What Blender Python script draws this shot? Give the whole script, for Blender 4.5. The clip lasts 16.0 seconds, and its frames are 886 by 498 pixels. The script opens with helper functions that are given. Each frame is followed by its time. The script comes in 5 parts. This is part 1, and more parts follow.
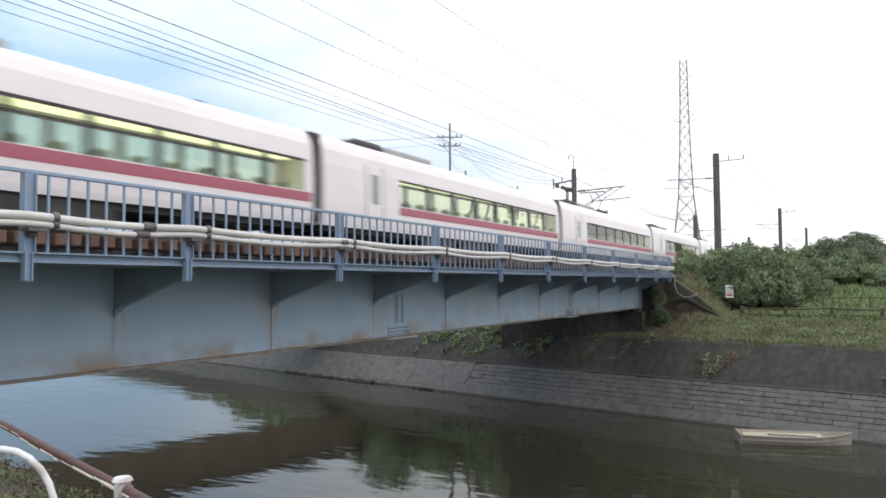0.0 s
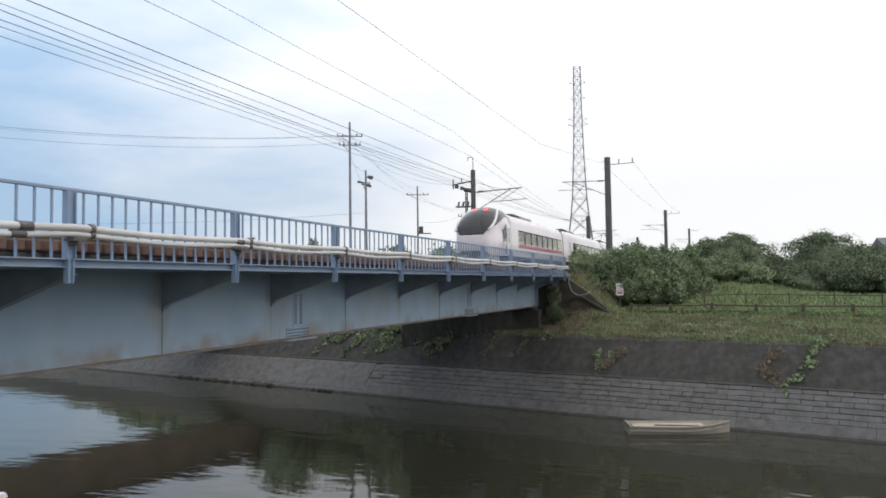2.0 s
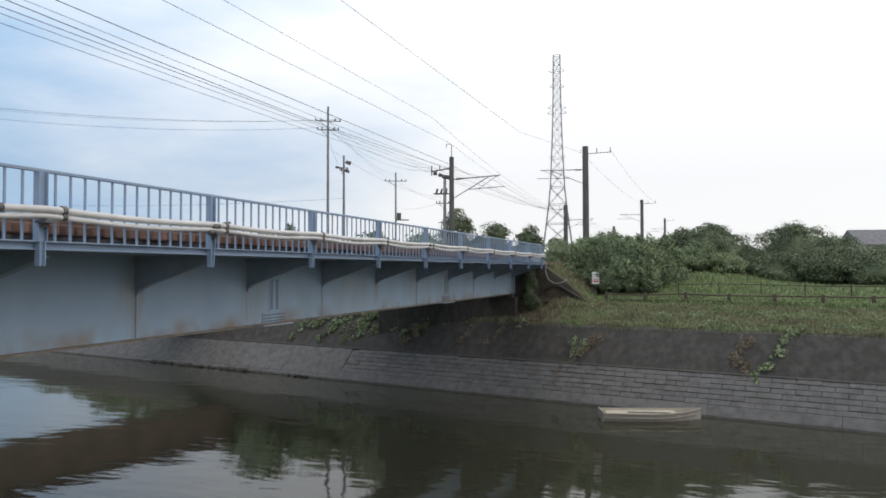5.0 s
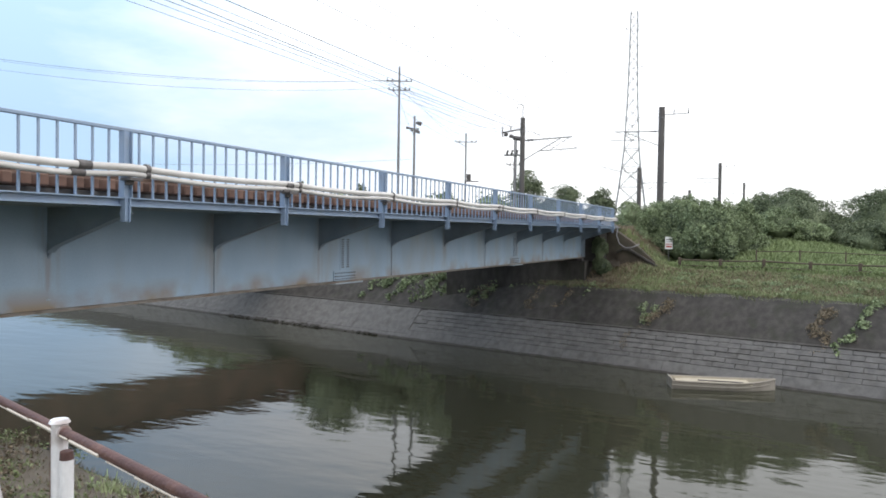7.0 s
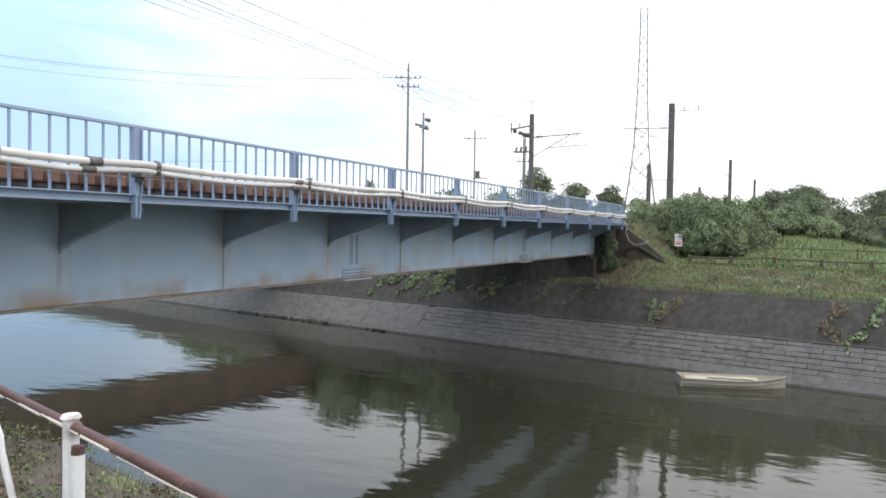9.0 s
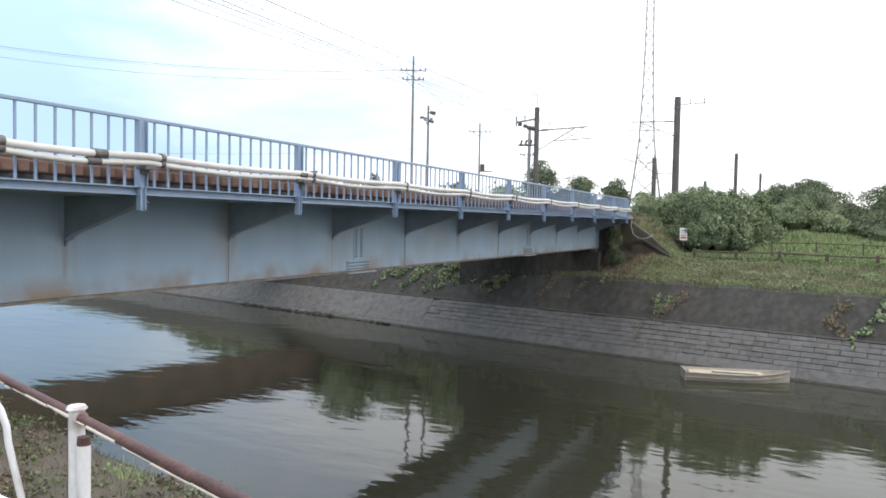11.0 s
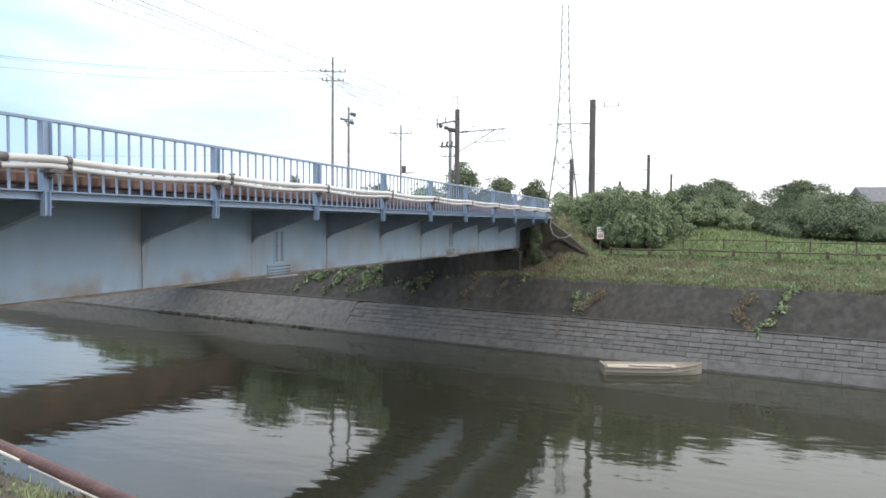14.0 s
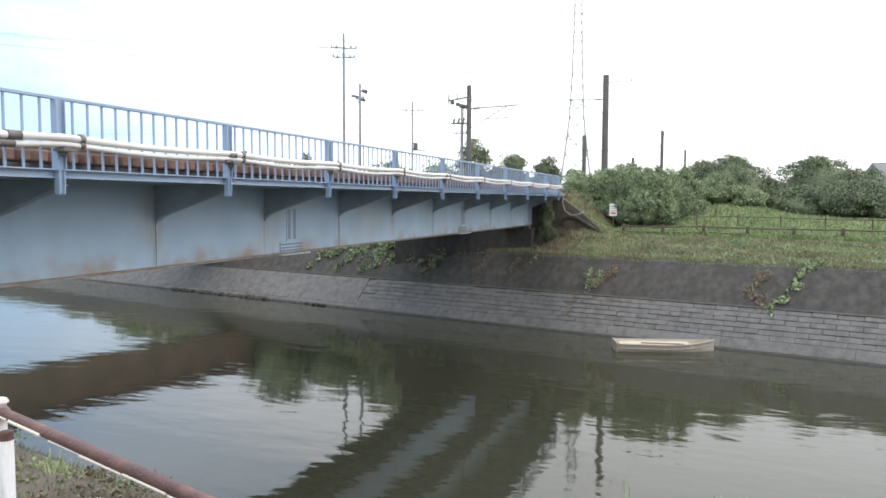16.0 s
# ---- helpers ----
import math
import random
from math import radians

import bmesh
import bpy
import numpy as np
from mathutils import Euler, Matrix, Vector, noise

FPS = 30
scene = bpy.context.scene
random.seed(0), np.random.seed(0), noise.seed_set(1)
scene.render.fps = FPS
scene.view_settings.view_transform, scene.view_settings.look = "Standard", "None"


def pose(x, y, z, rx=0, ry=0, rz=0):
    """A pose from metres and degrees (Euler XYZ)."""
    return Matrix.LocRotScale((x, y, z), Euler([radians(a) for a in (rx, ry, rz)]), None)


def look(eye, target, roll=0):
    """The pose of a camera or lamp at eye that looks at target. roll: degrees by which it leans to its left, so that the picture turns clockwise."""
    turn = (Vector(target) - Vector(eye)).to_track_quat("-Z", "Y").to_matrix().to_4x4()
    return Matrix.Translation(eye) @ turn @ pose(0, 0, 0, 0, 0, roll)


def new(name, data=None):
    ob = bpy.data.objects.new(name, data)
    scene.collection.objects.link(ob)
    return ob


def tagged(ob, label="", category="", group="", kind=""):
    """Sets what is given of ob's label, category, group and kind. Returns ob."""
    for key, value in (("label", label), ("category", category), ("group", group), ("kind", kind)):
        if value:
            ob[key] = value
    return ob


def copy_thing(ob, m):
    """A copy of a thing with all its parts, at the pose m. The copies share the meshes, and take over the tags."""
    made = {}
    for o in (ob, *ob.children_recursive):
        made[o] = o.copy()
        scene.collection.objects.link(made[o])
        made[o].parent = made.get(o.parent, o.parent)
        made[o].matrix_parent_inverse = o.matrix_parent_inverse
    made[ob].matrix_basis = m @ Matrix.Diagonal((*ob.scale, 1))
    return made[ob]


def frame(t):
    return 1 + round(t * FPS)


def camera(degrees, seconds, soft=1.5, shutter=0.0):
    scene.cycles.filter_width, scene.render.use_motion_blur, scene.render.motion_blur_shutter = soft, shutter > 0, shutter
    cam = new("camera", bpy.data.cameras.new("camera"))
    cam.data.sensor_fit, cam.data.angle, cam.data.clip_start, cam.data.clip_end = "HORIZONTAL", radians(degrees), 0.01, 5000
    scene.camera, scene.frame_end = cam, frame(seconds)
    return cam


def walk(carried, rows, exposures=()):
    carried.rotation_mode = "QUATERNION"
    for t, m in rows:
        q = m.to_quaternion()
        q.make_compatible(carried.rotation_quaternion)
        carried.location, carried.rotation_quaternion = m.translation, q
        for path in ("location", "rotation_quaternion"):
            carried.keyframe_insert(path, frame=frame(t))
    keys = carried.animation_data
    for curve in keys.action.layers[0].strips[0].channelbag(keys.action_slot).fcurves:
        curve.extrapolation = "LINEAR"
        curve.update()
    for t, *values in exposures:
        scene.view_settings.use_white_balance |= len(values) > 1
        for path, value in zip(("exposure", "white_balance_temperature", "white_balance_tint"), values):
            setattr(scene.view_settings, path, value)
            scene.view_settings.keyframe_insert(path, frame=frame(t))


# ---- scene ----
cam = camera(62.68, 16.0, soft=1.7, shutter=0.5)
# seconds, then tilt, lean and turn in degrees; the camera is held by hand at one spot
PATH = [
    (0.0, 92.808, 0.326, 29.468), (0.5, 92.84, 0.518, 28.577), (1.0, 92.908, 0.073, 26.229), (1.5, 92.865, 0.106, 23.22),
    (2.0, 92.728, 0.754, 21.64), (2.5, 92.435, 1.615, 20.928), (3.0, 92.335, 1.113, 19.857), (3.2, 92.359, 0.911, 19.491),
    (5.3, 91.3, -0.174, 20.215), (5.5, 90.54, -0.308, 20.583), (6.0, 89.655, -0.782, 21.816), (6.5, 88.777, -1.226, 23.222),
    (7.0, 88.619, -0.863, 25.266), (7.5, 88.47, -0.788, 25.751), (8.0, 88.562, -1.185, 25.838), (8.5, 88.362, -0.865, 25.934),
    (9.0, 88.358, -0.918, 25.958), (11.3, 87.789, -1.102, 26.33), (11.5, 88.007, -1.031, 25.985), (12.0, 88.332, -1.095, 24.095),
    (12.5, 88.233, -0.61, 22.645), (13.0, 88.264, -0.74, 21.474), (13.5, 88.331, -0.673, 20.637), (14.0, 88.018, -0.398, 20.22),
    (14.5, 87.239, 0.055, 20.182), (15.0, 86.603, 0.1, 20.561), (15.5, 86.337, -0.205, 20.965), (16.0, 86.229, -0.239, 21.155)]
EXPOSURES = [(0.0, -0.12), (1.5, -0.27), (2.3, -0.44), (3.2, -0.51), (5.5, -0.32), (7.0, 0.09), (9.0, 0.24), (13.5, 0.29), (14.5, 0.33), (16.0, 0.55)]
walk(cam, [(t, pose(0, 0, 0, a, b, c)) for t, a, b, c in PATH], EXPOSURES)

# ---- sky and light ----
world = bpy.data.worlds.new("overcast_sky")
scene.world = world
world.use_nodes = True
wn, wl = world.node_tree.nodes, world.node_tree.links
wn.clear()
sky = wn.new("ShaderNodeTexSky")
sky.sky_type, sky.sun_disc = "NISHITA", False
sky.sun_elevation, sky.sun_rotation = radians(24), radians(55)
wcoord = wn.new("ShaderNodeTexCoord")
wmap = wn.new("ShaderNodeMapping")
wmap.inputs["Scale"].default_value = (1.0, 1.0, 3.2)
wl.new(wcoord.outputs["Generated"], wmap.inputs["Vector"])
wnoise = wn.new("ShaderNodeTexNoise")
wnoise.inputs["Scale"].default_value, wnoise.inputs["Detail"].default_value, wnoise.inputs["Roughness"].default_value = 2.6, 7.0, 0.55
wl.new(wmap.outputs["Vector"], wnoise.inputs["Vector"])
# the cloud sheet is thin towards the west (-x) and thick and bright towards the sun
wsep = wn.new("ShaderNodeSeparateXYZ")
wl.new(wcoord.outputs["Generated"], wsep.inputs["Vector"])
wside = wn.new("ShaderNodeMapRange")
wside.inputs["From Min"].default_value, wside.inputs["From Max"].default_value = -0.85, -0.1
wside.inputs["To Min"].default_value, wside.inputs["To Max"].default_value = -0.22, 0.55
wl.new(wsep.outputs["X"], wside.inputs["Value"])
wadd = wn.new("ShaderNodeMath")
wadd.operation = "ADD"
wl.new(wnoise.outputs["Fac"], wadd.inputs[0])
wl.new(wside.outputs["Result"], wadd.inputs[1])
wramp = wn.new("ShaderNodeValToRGB")
wramp.color_ramp.elements[0].position, wramp.color_ramp.elements[1].position = 0.30, 0.85
wramp.color_ramp.elements[0].color, wramp.color_ramp.elements[1].color = (0, 0, 0, 1), (1, 1, 1, 1)
wl.new(wadd.outputs["Value"], wramp.inputs["Fac"])
wcloud = wn.new("ShaderNodeMix")
wcloud.data_type = "RGBA"
wcloud.inputs["A"].default_value, wcloud.inputs["B"].default_value = (5.6, 7.9, 10.8, 1), (13.6, 13.7, 14.0, 1)
wl.new(wramp.outputs["Color"], wcloud.inputs["Factor"])
# an overcast sky grows brighter with height
wrise = wn.new("ShaderNodeMapRange")
wrise.inputs["From Min"].default_value, wrise.inputs["From Max"].default_value = 0.12, 0.6
wrise.inputs["To Min"].default_value, wrise.inputs["To Max"].default_value = 1.0, 1.6
wl.new(wsep.outputs["Z"], wrise.inputs["Value"])
wgain = wn.new("ShaderNodeVectorMath")
wgain.operation = "SCALE"
wl.new(wcloud.outputs["Result"], wgain.inputs[0])
wl.new(wrise.outputs["Result"], wgain.inputs["Scale"])
wmix = wn.new("ShaderNodeMix")
wmix.data_type = "RGBA"
wmix.inputs["Factor"].default_value = 0.88
wl.new(sky.outputs["Color"], wmix.inputs["A"])
wl.new(wgain.outputs["Vector"], wmix.inputs["B"])
wback = wn.new("ShaderNodeBackground")
wback.inputs["Strength"].default_value = 0.1
wl.new(wmix.outputs["Result"], wback.inputs["Color"])
wout = wn.new("ShaderNodeOutputWorld")
wl.new(wback.outputs["Background"], wout.inputs["Surface"])

sun = new("sun", bpy.data.lights.new("sun", "SUN"))
sun.data.energy, sun.data.angle, sun.data.color = 0.4, radians(25), (1.0, 0.95, 0.88)
sun.matrix_basis = look((60, 40, 45), (0, 25, 0))


# ---- materials ----
def material(name, rough=0.6, metal=0.0, ior=1.45):
    m = bpy.data.materials.new(name)
    m.use_nodes = True
    b = m.node_tree.nodes["Principled BSDF"]
    b.inputs["Roughness"].default_value, b.inputs["Metallic"].default_value, b.inputs["IOR"].default_value = rough, metal, ior
    return m, m.node_tree.nodes, m.node_tree.links, b


def weathered(name, a, b, scale=3.0, rough=0.6, metal=0.0, bump=0.15, dirt=None, dirt_amount=0.5, dirt_scale=0.7, stretch=(1, 1, 1), piece=0.0, fine=60.0):
    """Two tones mixed by fine and coarse noise, a third as stains, relief, and a tone that differs from piece to piece."""
    m, n, l, p = material(name, rough, metal)
    co = n.new("ShaderNodeTexCoord")
    mp = n.new("ShaderNodeMapping")
    mp.inputs["Scale"].default_value = stretch
    l.new(co.outputs["Object"], mp.inputs["Vector"])

    def noisy(s, detail=5.0):
        t = n.new("ShaderNodeTexNoise")
        t.inputs["Scale"].default_value, t.inputs["Detail"].default_value = s, detail
        l.new(mp.outputs["Vector"], t.inputs["Vector"])
        return t

    coarse, grain = noisy(scale), noisy(fine, 3.0)
    mix = n.new("ShaderNodeMix")
    mix.data_type = "RGBA"
    mix.inputs["A"].default_value, mix.inputs["B"].default_value = (*a, 1), (*b, 1)
    ramp = n.new("ShaderNodeValToRGB")
    ramp.color_ramp.elements[0].position, ramp.color_ramp.elements[1].position = 0.32, 0.68
    l.new(coarse.outputs["Fac"], ramp.inputs["Fac"])
    l.new(ramp.outputs["Color"], mix.inputs["Factor"])
    out = mix.outputs["Result"]
    if dirt:
        st = noisy(dirt_scale, 8.0)
        r2 = n.new("ShaderNodeValToRGB")
        r2.color_ramp.elements[0].position, r2.color_ramp.elements[1].position = 0.5, 0.72
        r2.color_ramp.elements[1].color = (dirt_amount, dirt_amount, dirt_amount, 1)
        r2.color_ramp.elements[0].color = (0, 0, 0, 1)
        l.new(st.outputs["Fac"], r2.inputs["Fac"])
        m2 = n.new("ShaderNodeMix")
        m2.data_type = "RGBA"
        l.new(out, m2.inputs["A"])
        m2.inputs["B"].default_value = (*dirt, 1)
        l.new(r2.outputs["Color"], m2.inputs["Factor"])
        out = m2.outputs["Result"]
    hsv = n.new("ShaderNodeHueSaturation")
    l.new(out, hsv.inputs["Color"])
    val = n.new("ShaderNodeMath")
    val.operation = "MULTIPLY_ADD"
    l.new(grain.outputs["Fac"], val.inputs[0])
    val.inputs[1].default_value, val.inputs[2].default_value = 0.3, 0.85
    if piece:
        inf = n.new("ShaderNodeObjectInfo")
        v2 = n.new("ShaderNodeMath")
        v2.operation = "MULTIPLY_ADD"
        l.new(inf.outputs["Random"], v2.inputs[0])
        v2.inputs[1].default_value = piece
        l.new(val.outputs["Value"], v2.inputs[2])
        v3 = n.new("ShaderNodeMath")
        v3.operation = "SUBTRACT"
        l.new(v2.outputs["Value"], v3.inputs[0])
        v3.inputs[1].default_value = piece / 2
        l.new(v3.outputs["Value"], hsv.inputs["Value"])
    else:
        l.new(val.outputs["Value"], hsv.inputs["Value"])
    l.new(hsv.outputs["Color"], p.inputs["Base Color"])
    if bump:
        bp = n.new("ShaderNodeBump")
        bp.inputs["Strength"].default_value, bp.inputs["Distance"].default_value = bump, 0.02
        l.new(grain.outputs["Fac"], bp.inputs["Height"])
        l.new(bp.outputs["Normal"], p.inputs["Normal"])
    return m


def leafy(name, a, b, rough=0.55):
    """Leaf green that differs from leaf to leaf and from clump to clump."""
    m, n, l, p = material(name, rough)
    geo = n.new("ShaderNodeNewGeometry")
    co = n.new("ShaderNodeTexCoord")
    t = n.new("ShaderNodeTexNoise")
    t.inputs["Scale"].default_value, t.inputs["Detail"].default_value = 0.9, 4.0
    l.new(co.outputs["Object"], t.inputs["Vector"])
    s = n.new("ShaderNodeMath")
    s.operation = "MULTIPLY_ADD"
    l.new(geo.outputs["Random Per Island"], s.inputs[0])
    s.inputs[1].default_value = 0.6
    l.new(t.outputs["Fac"], s.inputs[2])
    r = n.new("ShaderNodeMapRange")
    r.inputs["From Min"].default_value, r.inputs["From Max"].default_value = 0.35, 1.15
    l.new(s.outputs["Value"], r.inputs["Value"])
    mix = n.new("ShaderNodeMix")
    mix.data_type = "RGBA"
    mix.inputs["A"].default_value, mix.inputs["B"].default_value = (*a, 1), (*b, 1)
    l.new(r.outputs["Result"], mix.inputs["Factor"])
    l.new(mix.outputs["Result"], p.inputs["Base Color"])
    p.inputs["Specular IOR Level"].default_value = 0.3
    return m


def plain(name, c, rough=0.5, metal=0.0, emit=0.0):
    m, n, l, p = material(name, rough, metal)
    p.inputs["Base Color"].default_value = (*c, 1)
    if emit:
        p.inputs["Emission Color"].default_value, p.inputs["Emission Strength"].default_value = (*c, 1), emit
    return m


BLUE = weathered("blue_grey_steel_paint", (0.275, 0.345, 0.415), (0.32, 0.39, 0.46), 1.2, 0.5, 0.0, 0.05, (0.27, 0.2, 0.13), 0.45, 0.6, (1, 1.0, 0.5))
# Blue with the shade under the walkway painted in, and patches of grime.
BLUE_SHADED = weathered("shaded_blue_steel_paint", (0.19, 0.24, 0.295), (0.24, 0.295, 0.355), 1.2, 0.55, 0.0, 0.05, (0.15, 0.13, 0.11), 0.5, 0.8)


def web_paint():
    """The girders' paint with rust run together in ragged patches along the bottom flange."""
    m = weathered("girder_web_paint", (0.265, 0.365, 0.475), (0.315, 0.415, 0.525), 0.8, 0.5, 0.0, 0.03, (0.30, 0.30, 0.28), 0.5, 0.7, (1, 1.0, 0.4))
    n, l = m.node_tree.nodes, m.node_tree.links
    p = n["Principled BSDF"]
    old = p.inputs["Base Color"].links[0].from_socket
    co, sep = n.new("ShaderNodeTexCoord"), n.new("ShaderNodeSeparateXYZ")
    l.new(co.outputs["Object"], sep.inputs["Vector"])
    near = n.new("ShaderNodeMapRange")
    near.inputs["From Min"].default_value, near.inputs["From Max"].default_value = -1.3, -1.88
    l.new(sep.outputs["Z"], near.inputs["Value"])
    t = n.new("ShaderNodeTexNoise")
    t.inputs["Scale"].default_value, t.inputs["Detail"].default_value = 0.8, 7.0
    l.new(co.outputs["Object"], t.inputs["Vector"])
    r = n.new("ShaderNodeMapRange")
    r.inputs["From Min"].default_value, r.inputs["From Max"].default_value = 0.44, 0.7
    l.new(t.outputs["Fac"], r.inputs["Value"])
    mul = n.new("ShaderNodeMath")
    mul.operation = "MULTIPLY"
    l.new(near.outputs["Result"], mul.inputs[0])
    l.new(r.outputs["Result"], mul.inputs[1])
    # rust run down from each bracket's foot
    at = n.new("ShaderNodeMath")
    at.operation = "ADD"
    at.inputs[1].default_value = -10.96 + 52.2
    l.new(sep.outputs["Y"], at.inputs[0])
    gap = n.new("ShaderNodeMath")
    gap.operation = "PINGPONG"
    gap.inputs[1].default_value = 2.61
    l.new(at.outputs["Value"], gap.inputs[0])
    run = n.new("ShaderNodeMapRange")
    run.inputs["From Min"].default_value, run.inputs["From Max"].default_value = 0.45, 0.0
    run.inputs["To Max"].default_value = 0.5
    l.new(gap.outputs["Value"], run.inputs["Value"])
    streak = n.new("ShaderNodeTexNoise")
    streak.inputs["Scale"].default_value, streak.inputs["Detail"].default_value = 3.0, 5.0
    stretch = n.new("ShaderNodeMapping")
    stretch.inputs["Scale"].default_value = (1, 2.0, 0.25)
    l.new(co.outputs["Object"], stretch.inputs["Vector"])
    l.new(stretch.outputs["Vector"], streak.inputs["Vector"])
    keep = n.new("ShaderNodeMapRange")
    keep.inputs["From Min"].default_value, keep.inputs["From Max"].default_value = 0.38, 0.65
    l.new(streak.outputs["Fac"], keep.inputs["Value"])
    both = n.new("ShaderNodeMath")
    both.operation = "MULTIPLY"
    l.new(run.outputs["Result"], both.inputs[0])
    l.new(keep.outputs["Result"], both.inputs[1])
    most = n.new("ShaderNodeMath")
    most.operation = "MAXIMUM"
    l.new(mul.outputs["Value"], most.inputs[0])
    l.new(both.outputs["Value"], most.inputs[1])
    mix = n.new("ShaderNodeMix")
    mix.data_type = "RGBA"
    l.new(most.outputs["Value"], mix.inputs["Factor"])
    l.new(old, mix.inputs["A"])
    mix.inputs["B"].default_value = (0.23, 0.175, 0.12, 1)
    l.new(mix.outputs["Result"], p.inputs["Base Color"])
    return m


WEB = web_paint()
BLUE_RAIL = weathered("light_blue_railing_paint", (0.21, 0.285, 0.405), (0.255, 0.335, 0.46), 2.0, 0.45, 0.0, 0.04, (0.2, 0.2, 0.2), 0.3, 2.0)
RUST = weathered("rusty_flange_edge", (0.13, 0.11, 0.095), (0.22, 0.2, 0.18), 2.5, 0.8, 0.0, 0.2, (0.2, 0.12, 0.07), 0.7, 1.5)
SLEEPER = weathered("reddish_timber", (0.09, 0.052, 0.04), (0.165, 0.093, 0.068), 3.0, 0.85, 0.0, 0.5, (0.06, 0.04, 0.03), 0.8, 2.5, (1, 1, 1), 0.5)
STEEL = weathered("rail_steel", (0.1, 0.065, 0.05), (0.16, 0.11, 0.085), 4.0, 0.55, 0.6, 0.1)
PIPE = weathered("cream_pipe_paint", (0.5, 0.485, 0.475), (0.6, 0.585, 0.575), 1.5, 0.4, 0.0, 0.03, (0.3, 0.29, 0.28), 0.35, 1.2)
CLAMP = weathered("dark_clamp_steel", (0.09, 0.085, 0.085), (0.16, 0.15, 0.15), 5.0, 0.6, 0.4, 0.1)
CONCRETE = weathered("grey_revetment_concrete", (0.09, 0.088, 0.087), (0.13, 0.126, 0.123), 2.2, 0.85, 0.0, 0.6, (0.055, 0.052, 0.046), 0.6, 1.3, (1, 1, 1), 0.16, 12.0)
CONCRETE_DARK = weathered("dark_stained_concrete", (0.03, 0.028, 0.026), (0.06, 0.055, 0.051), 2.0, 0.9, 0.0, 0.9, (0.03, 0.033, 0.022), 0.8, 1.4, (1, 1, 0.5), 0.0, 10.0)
MAST = weathered("dark_concrete_mast", (0.075, 0.07, 0.07), (0.12, 0.112, 0.11), 1.5, 0.8, 0.0, 0.2, None, 0.5, 1.0, (1, 1, 0.3))
POLE = weathered("grey_pole_concrete", (0.17, 0.17, 0.18), (0.24, 0.24, 0.25), 1.5, 0.8, 0.0, 0.1)
GALV = weathered("galvanised_steel", (0.13, 0.135, 0.14), (0.2, 0.205, 0.21), 2.0, 0.6, 0.3, 0.05)
PYLON_STEEL = weathered("pale_pylon_steel", (0.24, 0.25, 0.27), (0.33, 0.34, 0.36), 0.5, 0.6, 0.2, 0.05)
WIRE = plain("dark_wire", (0.06, 0.065, 0.075), 0.5, 0.3)
GRASS = weathered("mown_grass_ground", (0.06, 0.075, 0.028), (0.105, 0.12, 0.045), 0.5, 0.95, 0.0, 0.8, (0.12, 0.1, 0.06), 0.7, 0.35, (1, 1, 1), 0.0, 14.0)
LEAF = leafy("vine_leaf_green", (0.05, 0.075, 0.04), (0.3, 0.37, 0.205))
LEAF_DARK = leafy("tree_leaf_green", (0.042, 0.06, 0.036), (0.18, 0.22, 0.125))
GRASS_BLADE = leafy("grass_blade_green", (0.125, 0.165, 0.072), (0.28, 0.35, 0.17))
BERM_BLADE = leafy("dull_bank_grass", (0.105, 0.135, 0.065), (0.28, 0.32, 0.17))
SOIL = weathered("dark_bank_soil", (0.05, 0.042, 0.033), (0.09, 0.075, 0.058), 0.9, 0.95, 0.0, 0.8, (0.035, 0.045, 0.022), 0.8, 0.5, (1, 1, 1), 0.0, 9.0)
GRASS_DRY = leafy("dry_grass_blade", (0.11, 0.092, 0.06), (0.27, 0.22, 0.155))
LITTER = leafy("brown_leaf_litter", (0.05, 0.04, 0.028), (0.14, 0.11, 0.075))
NEAR_GREEN = leafy("dull_near_weed", (0.05, 0.068, 0.03), (0.15, 0.18, 0.085))
BARK = weathered("brown_bark", (0.045, 0.035, 0.026), (0.085, 0.07, 0.055), 3.0, 0.9, 0.0, 0.6)
WOOD_FENCE = weathered("brown_imitation_wood", (0.06, 0.045, 0.035), (0.11, 0.085, 0.065), 3.0, 0.8, 0.0, 0.3)
TRAIN_WHITE = weathered("glossy_train_white", (0.72, 0.67, 0.69), (0.78, 0.73, 0.75), 0.5, 0.22, 0.0, 0.0, (0.6, 0.55, 0.55), 0.3, 0.4)
TRAIN_RED = plain("plum_red_stripe", (0.36, 0.095, 0.14), 0.25)
TRAIN_DARK = weathered("dark_underfloor", (0.03, 0.028, 0.028), (0.065, 0.06, 0.06), 2.0, 0.7)
TRAIN_GREY = weathered("grey_roof_unit", (0.3, 0.3, 0.31), (0.38, 0.38, 0.39), 1.0, 0.5)
BLACK_GLASS = plain("black_windscreen_glass", (0.012, 0.014, 0.016), 0.04)
RED_LAMP = plain("red_tail_lamp", (1.0, 0.06, 0.08), 0.3, 0.0, 4.0)
CEILING_LAMP = plain("carriage_ceiling_lamp", (0.95, 1.0, 0.66), 0.5, 0.0, 1.3)
# Opaque door pane; the sky seen through it is put into its pale tone.
DOOR_GLASS = plain("sky_toned_door_glass", (0.26, 0.3, 0.27), 0.08)
INTERIOR = plain("carriage_interior", (0.4, 0.43, 0.36), 0.7)
SEAT = plain("carriage_seat", (0.2, 0.25, 0.22), 0.8)
BOAT = weathered("bleached_boat_planks", (0.24, 0.22, 0.19), (0.36, 0.33, 0.29), 1.5, 0.8, 0.0, 0.3, (0.2, 0.18, 0.14), 0.6, 1.5, (0.3, 1, 1))
